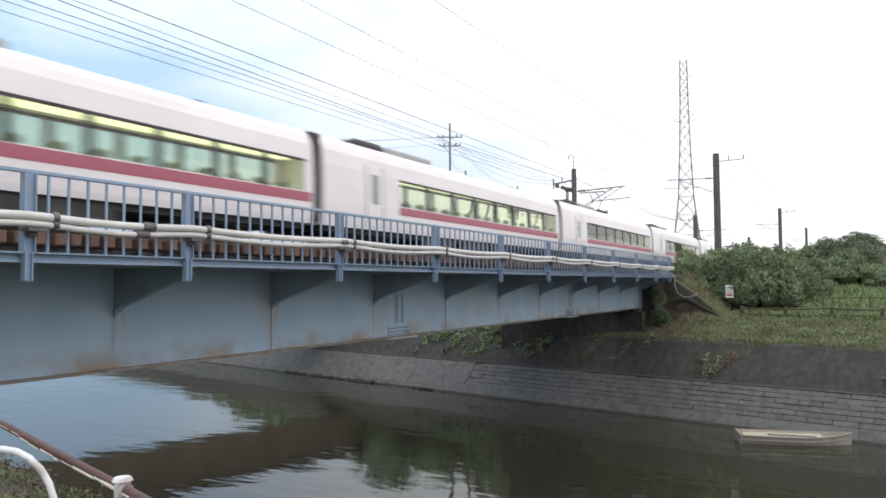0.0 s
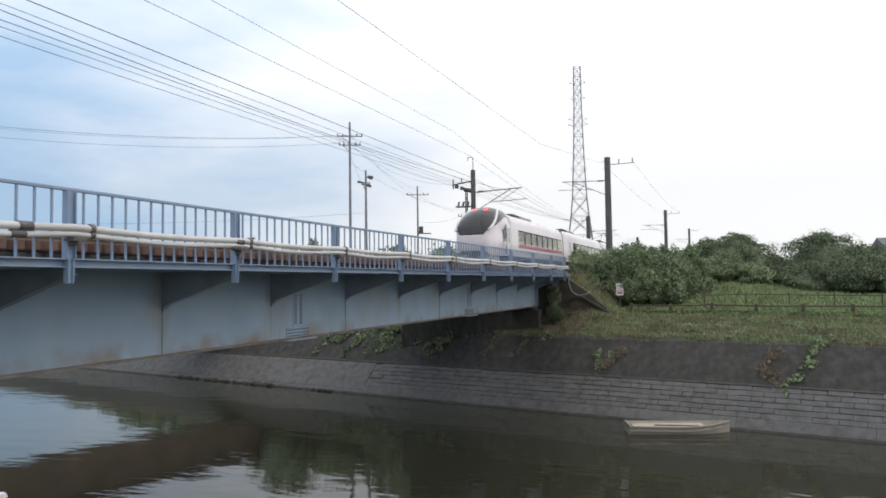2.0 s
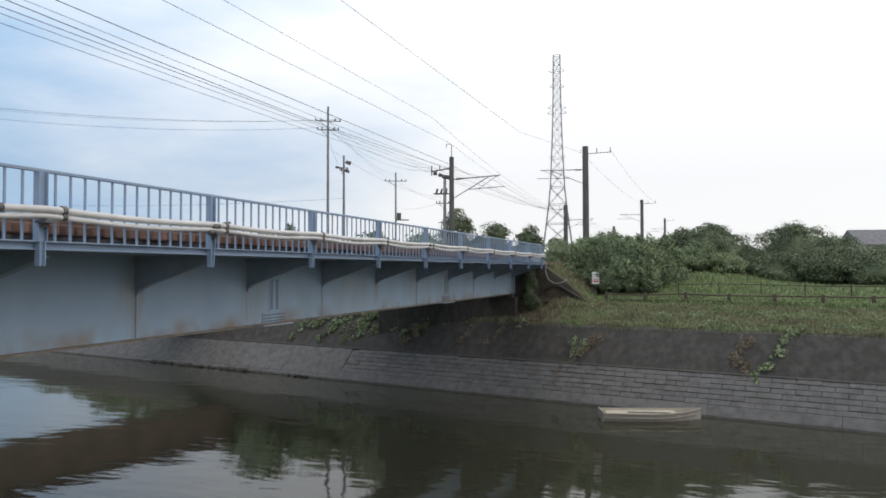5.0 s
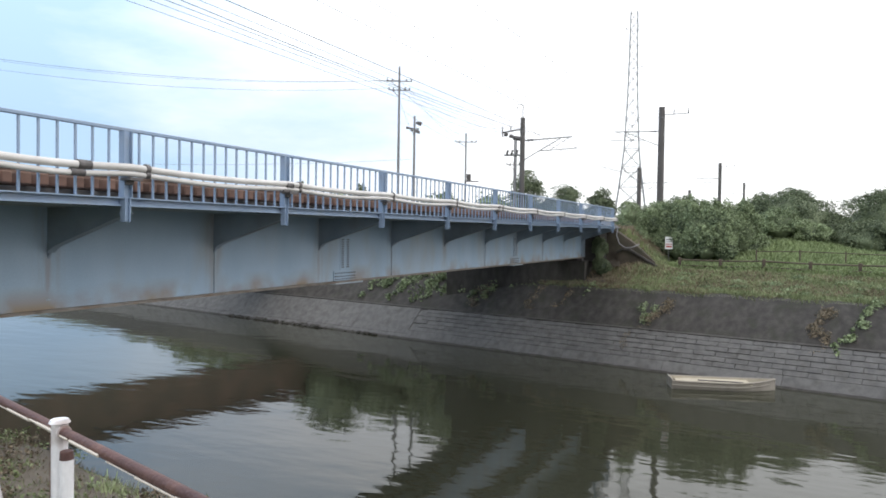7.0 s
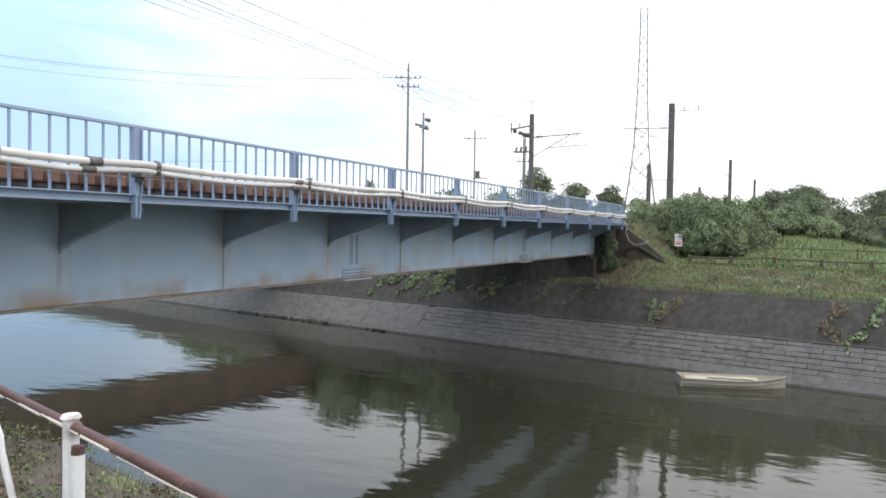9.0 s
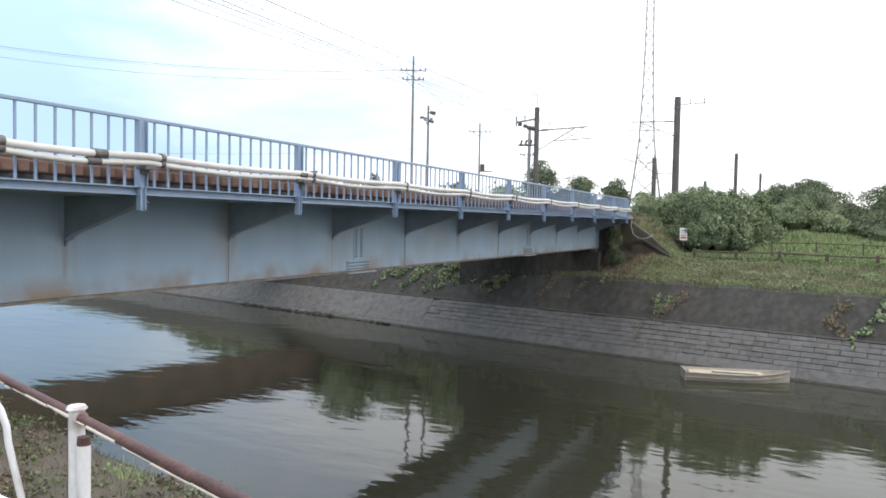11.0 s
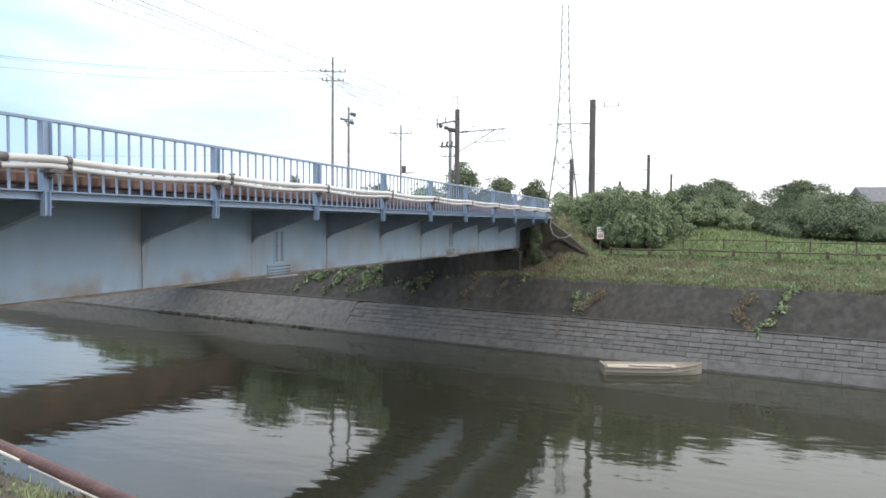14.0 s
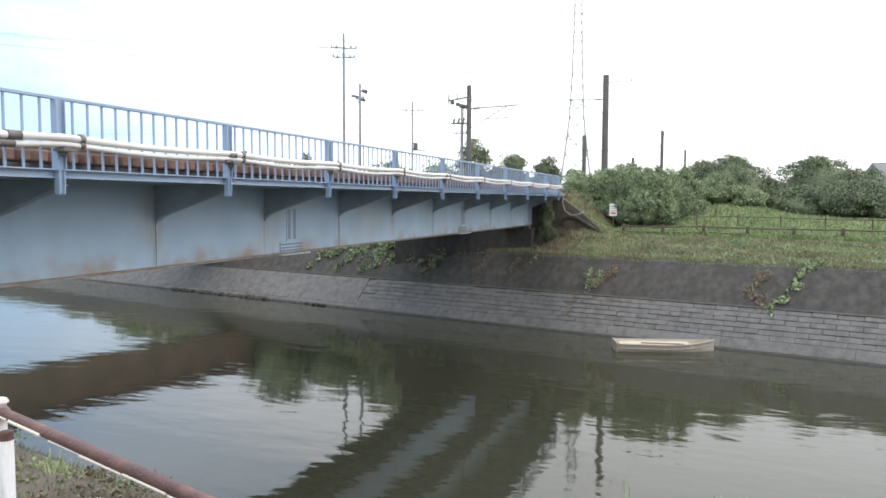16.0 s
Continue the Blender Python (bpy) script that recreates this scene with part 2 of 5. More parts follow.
BOAT_IN = weathered("pale_boat_sheet", (0.36, 0.32, 0.25), (0.48, 0.43, 0.34), 2.0, 0.8, 0.0, 0.2, (0.22, 0.2, 0.15), 0.5, 1.5)
WHITE_PAINT = weathered("chipped_white_paint", (0.6, 0.6, 0.62), (0.72, 0.72, 0.74), 4.0, 0.4, 0.0, 0.1, (0.14, 0.06, 0.035), 0.9, 7.0, (1, 1, 0.6))
RUSTY_PIPE = weathered("rusted_pipe", (0.075, 0.04, 0.038), (0.125, 0.065, 0.055), 5.0, 0.6, 0.2, 0.3, (0.17, 0.09, 0.07), 0.7, 9.0)
FLAKE = plain("cream_paint_flake", (0.58, 0.52, 0.45), 0.6)
BROWN_STEEL = weathered("brown_girder_paint", (0.07, 0.04, 0.031), (0.125, 0.066, 0.05), 0.7, 0.7, 0.0, 0.1, (0.05, 0.035, 0.03), 0.8, 0.5)
SIGN_WHITE = plain("white_sign_board", (0.75, 0.75, 0.75), 0.5)
SIGN_RED = plain("red_sign_print", (0.5, 0.12, 0.1), 0.5)
SIGN_GREY = plain("grey_sign_print", (0.3, 0.3, 0.32), 0.5)
TILE_ROOF = weathered("dark_roof_tiles", (0.1, 0.1, 0.11), (0.16, 0.16, 0.17), 2.0, 0.7)
HOUSE_WALL = weathered("pale_house_wall", (0.5, 0.48, 0.45), (0.6, 0.58, 0.55), 1.0, 0.8)
GLASS = plain("tinted_carriage_glass", (0.88, 0.91, 0.76), 0.02)
GLASS.node_tree.nodes["Principled BSDF"].inputs["Transmission Weight"].default_value = 1.0
GLASS.node_tree.nodes["Principled BSDF"].inputs["IOR"].default_value = 1.35


def water_material():
    m, n, l, p = material("dark_river_water", 0.03, 0.0, 1.33)
    p.inputs["Base Color"].default_value = (0.032, 0.033, 0.022, 1)
    co = n.new("ShaderNodeTexCoord")
    mp = n.new("ShaderNodeMapping")
    mp.inputs["Rotation"].default_value = (0, 0, radians(11.8))
    mp.inputs["Scale"].default_value = (0.45, 1.0, 1.0)
    l.new(co.outputs["Object"], mp.inputs["Vector"])
    big, small = n.new("ShaderNodeTexNoise"), n.new("ShaderNodeTexNoise")
    for t, s, d in ((big, 0.55, 2.0), (small, 2.6, 3.0)):
        t.inputs["Scale"].default_value, t.inputs["Detail"].default_value = s, d
        l.new(mp.outputs["Vector"], t.inputs["Vector"])
    add = n.new("ShaderNodeMath")
    add.operation = "MULTIPLY_ADD"
    l.new(small.outputs["Fac"], add.inputs[0])
    add.inputs[1].default_value = 0.2
    l.new(big.outputs["Fac"], add.inputs[2])
    bp = n.new("ShaderNodeBump")
    bp.inputs["Strength"].default_value, bp.inputs["Distance"].default_value = 1.0, 0.026
    l.new(add.outputs["Value"], bp.inputs["Height"])
    l.new(bp.outputs["Normal"], p.inputs["Normal"])
    return m


WATER = water_material()


# ---- building helpers ----
def mesh_of(name, bm, mat, smooth=False):
    me = bpy.data.meshes.new(name)
    bm.to_mesh(me)
    bm.free()
    if mat:
        me.materials.append(mat)
    if smooth:
        for f in me.polygons:
            f.use_smooth = True
    return me


def part(name, bm, mat, parent=None, label="", smooth=False):
    """One bmesh (or a finished mesh) as one mesh object under a thing or part."""
    me = bm if isinstance(bm, bpy.types.Mesh) else mesh_of(name, bm, mat, smooth)
    ob = new(name, me)
    if parent:
        ob.parent = parent
    return tagged(ob, label)


def thing(name, label, category, m=None, group="", kind=""):
    ob = new(name)
    ob.empty_display_size = 0.2
    if m is not None:
        ob.matrix_basis = m
    return tagged(ob, label, category, group, kind)


def box(bm, x0, x1, y0, y1, z0, z1):
    vs = [bm.verts.new((x, y, z)) for x in (x0, x1) for y in (y0, y1) for z in (z0, z1)]
    for f in ((0, 1, 3, 2), (4, 6, 7, 5), (0, 4, 5, 1), (2, 3, 7, 6), (0, 2, 6, 4), (1, 5, 7, 3)):
        bm.faces.new([vs[i] for i in f])
    return bm


def boxm(x0, x1, y0, y1, z0, z1, bevel=0.0):
    bm = box(bmesh.new(), x0, x1, y0, y1, z0, z1)
    bmesh.ops.recalc_face_normals(bm, faces=bm.faces)
    if bevel:
        bmesh.ops.bevel(bm, geom=bm.edges[:], offset=bevel, segments=1, affect="EDGES")
    return bm


def rod(bm, a, b, r0, r1=None, sides=8):
    """A tapered round bar from a to b, closed at its ends."""
    a, b = Vector(a), Vector(b)
    r1 = r0 if r1 is None else r1
    d = (b - a).normalized()
    u = d.orthogonal().normalized()
    w = d.cross(u)
    rings = []
    for p, r in ((a, r0), (b, r1)):
        rings.append([bm.verts.new(p + r * (math.cos(2 * math.pi * k / sides) * u + math.sin(2 * math.pi * k / sides) * w)) for k in range(sides)])
    for k in range(sides):
        bm.faces.new((rings[0][k], rings[0][(k + 1) % sides], rings[1][(k + 1) % sides], rings[1][k]))
    bm.faces.new(rings[0][::-1])
    bm.faces.new(rings[1])
    return bm


def rodm(a, b, r0, r1=None, sides=8):
    return rod(bmesh.new(), a, b, r0, r1, sides)


def tube(bm, pts, r, sides=10):
    """A round pipe along points."""
    pts = [Vector(p) for p in pts]
    rings = []
    for i, p in enumerate(pts):
        d = (pts[min(i + 1, len(pts) - 1)] - pts[max(i - 1, 0)]).normalized()
        u = d.cross(Vector((0, 0, 1)))
        u = u.normalized() if u.length > 1e-4 else Vector((1, 0, 0))
        w = u.cross(d)
        rings.append([bm.verts.new(p + r * (math.cos(2 * math.pi * k / sides) * u + math.sin(2 * math.pi * k / sides) * w)) for k in range(sides)])
    for a, b in zip(rings, rings[1:]):
        for k in range(sides):
            bm.faces.new((a[k], a[(k + 1) % sides], b[(k + 1) % sides], b[k]))
    bm.faces.new(rings[0][::-1])
    bm.faces.new(rings[-1])
    return bm


def grid_mesh(name, xs, ys, fn, mat, smooth=True):
    """A sheet over the grid xs x ys; fn gives the point."""
    vs = [fn(x, y) for x in xs for y in ys]
    m = len(ys)
    fs = [(i * m + j, (i + 1) * m + j, (i + 1) * m + j + 1, i * m + j + 1) for i in range(len(xs) - 1) for j in range(m - 1)]
    me = bpy.data.meshes.new(name)
    me.from_pydata(vs, [], fs)
    me.materials.append(mat)
    if smooth:
        for f in me.polygons:
            f.use_smooth = True
    return me


# ---- the river's own directions: u along the far bank, v across, 0 at the far waterline ----
UX, UY = 0.979, -0.205
VX, VY = 0.205, 0.979
K = 1.406  # the far bank is laid out in units of K metres
V_BANK = 33.07
V0 = V_BANK * K
WATER_Z = -6.4 * K
FAR = Matrix.Scale(K, 4)


def uv(u, v, z=0.0):
    return (u * UX + (v + V0) * VX, u * UY + (v + V0) * VY, z)


def bank(u, v, z=0.0):
    """A point of the far bank in its own units."""
    return (u * UX + (v + V_BANK) * VX, u * UY + (v + V_BANK) * VY, z)


def far(u, v, z=0.0):
    return tuple(K * c for c in bank(u, v, z))


def vu(x, y):
    return x * UX + y * UY, x * VX + y * VY - V0


def smoothstep(a, b, x):
    k = min(1.0, max(0.0, (x - a) / (b - a)))
    return k * k * (3 - 2 * k)


FAR_V = [-1.2, -0.4, 1.55, 1.8, 3.75, 4.1, 8.3, 12.0, 20.0, 40.0]
FAR_Z = [-8.2, -7.0, -5.05, -4.85, -3.15, -2.92, -2.0, -1.55, -1.0, -0.8]
PROFILE_V = [-3000, -47.03, -44.03, -43.55, -36.2, -35.0] + [v * K for v in FAR_V] + [3000]
PROFILE_Z = [-1.6, -1.68, -1.82, -1.98, -9.5, -11.0] + [z * K for z in FAR_Z] + [-1.1]
TRACK_X = -15.4


def ground_z(x, y):
    u, v = vu(x, y)
    z = float(np.interp(v, PROFILE_V, PROFILE_Z))
    if v > 5.5:
        # the cutting under the bridge lies lower
        low = float(np.interp(v, [5.76, 8.0, 28, 84], [-4.1, -3.0, -2.7, -2.6]))
        z += (low - z) * smoothstep(-12.5, -15.5, x)
        z += 0.7 * math.exp(-((x + 11.0) / 2.0) ** 2 - ((y - 61.0) / 2.2) ** 2)
        # railway bank of two tracks, beyond the far abutment
        d = abs(x + 18.0)
        top = 0.55 - max(0.0, d - 6.0)
        z = max(z, z + (top - z) * smoothstep(61.0, 62.5, y)) if top > z else z
        # grassy mound and its swells
        z += 1.62 * math.exp(-((x + 0.85) / 6.3) ** 2 - ((y - 72.4) / 7.0) ** 2)
        z += 0.35 * noise.noise((x * 0.085, y * 0.085, 0.3)) * smoothstep(7, 20, v)
        z += 0.1 * noise.noise((x * 0.64, y * 0.64, 0.7)) * smoothstep(5.8, 7.7, v)
    if v < -43.58:
        z += 0.05 * noise.noise((x * 1.3, y * 1.3, 0.1))
        # near railway bank
        top = 0.55 - max(0.0, abs(x + 18.0) - 6.0) / 1.5
        if top > z:
            z = z + (top - z) * smoothstep(4.5, 3.0, y)
    return z


def shelf_z(x, y):
    """Height of the far bank in its own units."""
    return ground_z(K * x, K * y) / K


# ---- large structure ----
def steps(*spans):
    out = []
    for a, b, s in spans:
        out += list(np.arange(a, b, s))
    return out + [spans[-1][1]]


GU = steps((-3000, -400, 400), (-400, -80, 20), (-80, -58, 4), (-58, 44, 0.9), (44, 90, 5), (90, 400, 30), (400, 3000, 400))
GV = sorted(set(steps((-3000, -200, 400), (-200, -58, 15), (-58, -43.6, 0.8)) + PROFILE_V[3:13] + steps((5.77, 42, 0.8), (42, 126, 2.5), (126, 200, 12), (200, 3000, 350))))
ground = tagged(new("ground", grid_mesh("ground", GU, GV, lambda u, v: (lambda p: (p[0], p[1], ground_z(p[0], p[1])))(uv(u, v)), GRASS)),
                "mown green and brown grass on the river bank", "ground", kind="structure")
water = tagged(new("water", grid_mesh("water", steps((-500, 500, 50)), [-38.5, -20, 1.7], lambda u, v: uv(u, v, WATER_Z), WATER)),
               "dark calm river water mirroring sky and bridge", "water", kind="structure")


def revetment():
    """Lower sloped wall of the far bank: slabs on one stretch, block courses on the other; above it the dark upper slope."""
    root = thing("revetment", "grey sloped concrete revetment with block courses above water", "bank wall", kind="structure")
    S = 2 ** -0.5

    def slope(u, s, lift):  # s metres up the slope from the waterline, lift proud of it
        return far(u, s * S - lift * S, -6.4 + s * S + lift * S)

    bm = bmesh.new()
    us = steps((-120, -44, 8), (-44, 30, 2), (30, 120, 8))
    rows = [[bm.verts.new(slope(u, s, -0.02)) for s in (-1.0, 0.0, 1.2, 2.36)] for u in us]
    for a, b in zip(rows, rows[1:]):
        for k in range(3):
            bm.faces.new((a[k], b[k], b[k + 1], a[k + 1]))
    part("backing", bm, CONCRETE, root)

    def plate(u0, u1, s0, s1, lift, low=0.022):
        b = bmesh.new()
        lo = [b.verts.new(slope(u, s, -0.03)) for u, s in ((u0, s0), (u1, s0), (u1, s1), (u0, s1))]
        hi = [b.verts.new(slope(u, s, lift)) for u, s in ((u0 + low * 0.4, s0 + low), (u1 - low * 0.4, s0 + low), (u1 - low * 0.4, s1 - 0.006), (u0 + low * 0.4, s1 - 0.006))]
        b.faces.new(hi)
        for k in range(4):
            b.faces.new((lo[k], lo[(k + 1) % 4], hi[(k + 1) % 4], hi[k]))
        bmesh.ops.recalc_face_normals(b, faces=b.faces)
        return b

    rnd = random.Random(4)
    u = -60.0
    while u < -30.5:
        part("slab", plate(u, u + 4.6, -0.8, 0.32, 0.05), CONCRETE, root)
        part("slab", plate(u, u + 4.6, 0.32, 2.34, 0.035), CONCRETE, root)
        u += 4.6
    u = -27.79
    while u < 12.0:
        part("slab", plate(u, u + 5.2, -0.8, 0.62, 0.06), CONCRETE, root)
        u += 5.2
    base = u
    for row in range(6):
        s = 0.63 + row * 0.287
        u = -27.78 + (row % 2) * 0.5
        while u < base - 0.5:
            w = 0.985
            part("block", plate(u, u + w, s, s + 0.282, 0.02 + 0.03 * rnd.random(), 0.012 + (0.045 if u > -15 else 0.012) * rnd.random()), CONCRETE, root)
            u += w + 0.003
    u = base
    while u < 60:
        part("slab", plate(u, u + 6, -0.8, 2.34, 0.05), CONCRETE, root)
        u += 6
    # coping between lower and upper slope
    bm = bmesh.new()
    prof = [(1.64, -4.86), (1.60, -4.70), (1.86, -4.66), (1.92, -4.8)]
    rows = [[bm.verts.new(far(u, v, z)) for v, z in prof] for u in us]
    for a, b in zip(rows, rows[1:]):
        for k in range(3):
            bm.faces.new((a[k], b[k], b[k + 1], a[k + 1]))
    part("coping", bm, CONCRETE_DARK, root)
    prof = [(1.88, -4.74), (3.72, -3.02), (4.05, -2.9), (4.2, -2.98)]
    bm = bmesh.new()
    fine = steps((-120, -44, 8), (-44, 30, 0.5), (30, 120, 8))
    rows = [[bm.verts.new(far(u, v + 0.05 * noise.noise((u, v, 0)), z + 0.07 * noise.noise((u * 0.8, v, 3)))) for v, z in prof] for u in fine]
    for a, b in zip(rows, rows[1:]):
        for k in range(3):
            bm.faces.new((a[k], b[k], b[k + 1], a[k + 1]))
    part("upper_slope", bm, CONCRETE_DARK, root, "dark stained upper concrete slope")
    # near bank, under the camera's edge
    bm = bmesh.new()
    prof = [(-43.6, -2.0), (-43.49, -2.04), (-43.43, -2.2), (-36.1, -9.4)]
    rows = [[bm.verts.new(uv(u, v, z)) for v, z in prof] for u in us]
    for a, b in zip(rows, rows[1:]):
        for k in range(3):
            bm.faces.new((a[k], b[k], b[k + 1], a[k + 1]))
    part("near_slope", bm, CONCRETE, root)
    # bare soil on the near bank's edge
    bm = bmesh.new()
    rows = []
    for u in steps((-14, 4, 0.3)):
        row = []
        for v in steps((-46.83, -43.63, 0.2)):
            x, y, _ = uv(u, v)
            row.append(bm.verts.new((x, y, ground_z(x, y) + 0.02 + 0.02 * noise.noise((x * 3, y * 3, 2)))))
        rows.append(row)
    for a, b in zip(rows, rows[1:]):
        for k in range(len(a) - 1):
            bm.faces.new((a[k], b[k], b[k + 1], a[k + 1]))
    part("near_soil", bm, SOIL, root, "bare brown soil on the near bank edge", smooth=True)

    bm = bmesh.new()
    fu, fv = steps((-70, -34, 3), (-34, -17.5, 0.6)), steps((3.9, 30, 0.8))
    rows = []
    for u in fu:
        row = []
        for v in fv:
            x, y, _ = far(u + ((1.6 * noise.noise((v * 0.9, 0, 5)) - 0.12 * (v - 4)) * smoothstep(-21, -17.5, u)), v)
            row.append(bm.verts.new((x, y, ground_z(x, y) + 0.03 + 0.1 * noise.noise((x * 0.7, y * 0.7, 9)) ** 2 * 4 + (0.06 if v > 4.5 else 0))))
        rows.append(row)
    for a, b in zip(rows, rows[1:]):
        for k in range(len(fv) - 1):
            bm.faces.new((a[k], b[k], b[k + 1], a[k + 1]))
    part("soil_slope", bm, SOIL, root, "dark bare soil slope under the bridge", smooth=True)


revetment()


def rubble():
    """Broken stones and rubbish along the waterline under the bridge."""
    rnd = random.Random(12)
    bm = bmesh.new()
    for _ in range(130):
        u = rnd.choice((-43, -41, -38.5, -36, -35, -31)) + rnd.gauss(0, 0.9)
        c = Vector(far(u, rnd.uniform(-0.12, 0.1), -6.4 + rnd.uniform(-0.02, 0.1)))
        for v in bmesh.ops.create_icosphere(bm, subdivisions=1, radius=rnd.uniform(0.08, 0.3))["verts"]:
            v.co = c + Vector((v.co.x * 1.4, v.co.y, v.co.z * 0.6)) * rnd.uniform(0.8, 1.15)
    tagged(new("rubble", mesh_of("rubble", bm, CONCRETE_DARK)), "dark broken stones along the waterline", "stones", kind="stuff")
    # green slime and damp along the foot of the wall
    bm = bmesh.new()
    us = steps((-60, 26, 0.35))
    rows = [[bm.verts.new(far(u, v * 0.7072 - 0.045, -6.4 + v * 0.7072 + 0.045)) for v in (-0.2, 0.05 + 0.06 * abs(noise.noise((u * 1.1, 3, 0))) + 0.05 * noise.noise((u * 3.7, 1, 0)))] for u in us]
    for a, b in zip(rows, rows[1:]):
        bm.faces.new((a[0], b[0], b[1], a[1]))
    tagged(new("damp_band", mesh_of("damp_band", bm, CONCRETE_DARK)), "dark damp band along the waterline of the wall", "wall stain", kind="structure")


rubble()

# ---- the bridge ----
RAIL_X, GIRDER_X = -12.35, -14.95
BR0, BR1 = 3.2, 58.3
POST_Y = [7.3] + [10.72 + 5.22 * k for k in range(9)] + [57.0]
BRACKET_Y = [5.74] + [10.96 + 5.22 * k for k in range(10)]
FAR_GIRDER_X = -16.55
SECOND_GIRDERS = (-19.55, -21.15)
SECOND_TRACK_X = -20.3
RAIL_TOP = 1.24
STIFF = 0


def bridge():
    root = thing("railway_bridge", "blue-grey painted steel plate girder railway bridge with rust stains", "bridge", kind="structure")
    zb, zt = -1.88, 0.42
    for gx in (GIRDER_X, FAR_GIRDER_X):
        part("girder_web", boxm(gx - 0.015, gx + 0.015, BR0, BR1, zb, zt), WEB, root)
        part("top_flange", boxm(gx - 0.2, gx + 0.2, BR0, BR1, zt, zt + 0.05), BLUE, root)
        part("bottom_flange", boxm(gx - 0.2, gx + 0.2, BR0, BR1, zb - 0.06, zb), RUST, root, "rusty bottom flange")
    for k, y in enumerate(BRACKET_Y):
        # cantilever bracket, tapering outwards
        bm = bmesh.new()
        pts = [(GIRDER_X + 0.016, zt - 0.02), (RAIL_X - 0.05, zt + 0.04), (RAIL_X - 0.05, zt - 0.12), (GIRDER_X + 0.4, -0.4), (GIRDER_X + 0.22, -0.48), (GIRDER_X + 0.1, -0.58), (GIRDER_X + 0.016, -0.74)]
        a = [bm.verts.new((x, y - 0.03, z)) for x, z in pts]
        b = [bm.verts.new((x, y + 0.03, z)) for x, z in pts]
        bm.faces.new(a), bm.faces.new(b[::-1])
        for i in range(len(pts)):
            bm.faces.new((a[i], b[i], b[(i + 1) % len(pts)], a[(i + 1) % len(pts)]))
        # flange along the bracket's lower edge
        p, q = Vector((RAIL_X - 0.05, y, zt - 0.13)), Vector((GIRDER_X + 0.4, y, -0.41))
        for s0, s1 in ((p, q), (q, Vector((GIRDER_X + 0.22, y, -0.49))), (Vector((GIRDER_X + 0.22, y, -0.49)), Vector((GIRDER_X + 0.1, y, -0.59)))):
            vs = [bm.verts.new(c + Vector((0, dy, dz))) for c in (s0, s1) for dy in (-0.1, 0.1) for dz in (-0.015, 0.0)]
            for f in ((0, 1, 3, 2), (4, 6, 7, 5), (0, 4, 5, 1), (2, 3, 7, 6), (0, 2, 6, 4), (1, 5, 7, 3)):
                bm.faces.new([vs[i] for i in f])
        bmesh.ops.recalc_face_normals(bm, faces=bm.faces)
        part("bracket", bm, BLUE_SHADED, root)
        if k % 2 == STIFF:
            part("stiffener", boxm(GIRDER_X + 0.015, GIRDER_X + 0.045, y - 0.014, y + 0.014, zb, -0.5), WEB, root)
        # cross frame between the girders
        part("cross_frame", boxm(FAR_GIRDER_X + 0.02, GIRDER_X - 0.02, y - 0.06, y + 0.06, -0.4, 0.2), BLUE, root)
        bm = bmesh.new()
        rod(bm, (FAR_GIRDER_X, y, -1.7), (GIRDER_X, y, -0.4), 0.06)
        rod(bm, (FAR_GIRDER_X, y, -0.4), (GIRDER_X, y, -1.7), 0.06)
        part("cross_brace", bm, BLUE, root)
    for y in (23.05, 41.9):
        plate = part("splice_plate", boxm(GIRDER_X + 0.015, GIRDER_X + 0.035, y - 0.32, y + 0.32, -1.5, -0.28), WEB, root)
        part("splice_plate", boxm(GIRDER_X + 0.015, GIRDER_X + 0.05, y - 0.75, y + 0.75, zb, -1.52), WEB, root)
        part("splice_plate", boxm(GIRDER_X - 0.3, GIRDER_X + 0.26, y - 0.95, y + 0.95, zb - 0.1, zb - 0.06), BLUE, root)
        bm = bmesh.new()
        for cx in (-0.22, -0.13, 0.13, 0.22):
            for r in range(13):
                z = -0.36 - r * 0.085
                box(bm, GIRDER_X + 0.035, GIRDER_X + 0.06, y + cx - 0.02, y + cx + 0.02, z - 0.02, z + 0.02)
        for cx in np.arange(-0.66, 0.7, 0.12):
            for z in (-1.82, -1.72, -1.6):
                box(bm, GIRDER_X + 0.05, GIRDER_X + 0.075, y + cx - 0.02, y + cx + 0.02, z - 0.02, z + 0.02)
        bmesh.ops.recalc_face_normals(bm, faces=bm.faces)
        tagged(part("bolt", bm, CLAMP, root), kind="stuff")
    # fascia channel of the walkway, deck grating and its stringers
    bm = box(bmesh.new(), RAIL_X - 0.02, RAIL_X - 0.005, BR0, BR1, 0.44, 0.60)
    box(bm, RAIL_X - 0.02, RAIL_X + 0.13, BR0, BR1, 0.575, 0.60)
    box(bm, RAIL_X - 0.02, RAIL_X + 0.07, BR0, BR1, 0.42, 0.44)
    part("walkway_channel", bm, BLUE_RAIL, root)
    part("walkway_deck", boxm(GIRDER_X + 0.12, RAIL_X - 0.021, BR0, BR1, 0.475, 0.53), BLUE_SHADED, root)
    for x in (GIRDER_X + 0.6, GIRDER_X + 1.6):
        part("stringer", boxm(x - 0.05, x + 0.05, BR0, BR1, 0.40, 0.474), BLUE, root)
    for gx in (GIRDER_X, FAR_GIRDER_X):
        part("sleeper_bearer", boxm(gx - 0.12, gx + 0.12, BR0, BR1, 0.47, 0.838), CLAMP, root)
    # bearings at the far end
    for gx in (GIRDER_X, FAR_GIRDER_X):
        part("bearing", boxm(gx - 0.22, gx + 0.22, BR1 - 0.9, BR1 - 0.4, -2.2, zb - 0.06, 0.02), CLAMP, root)
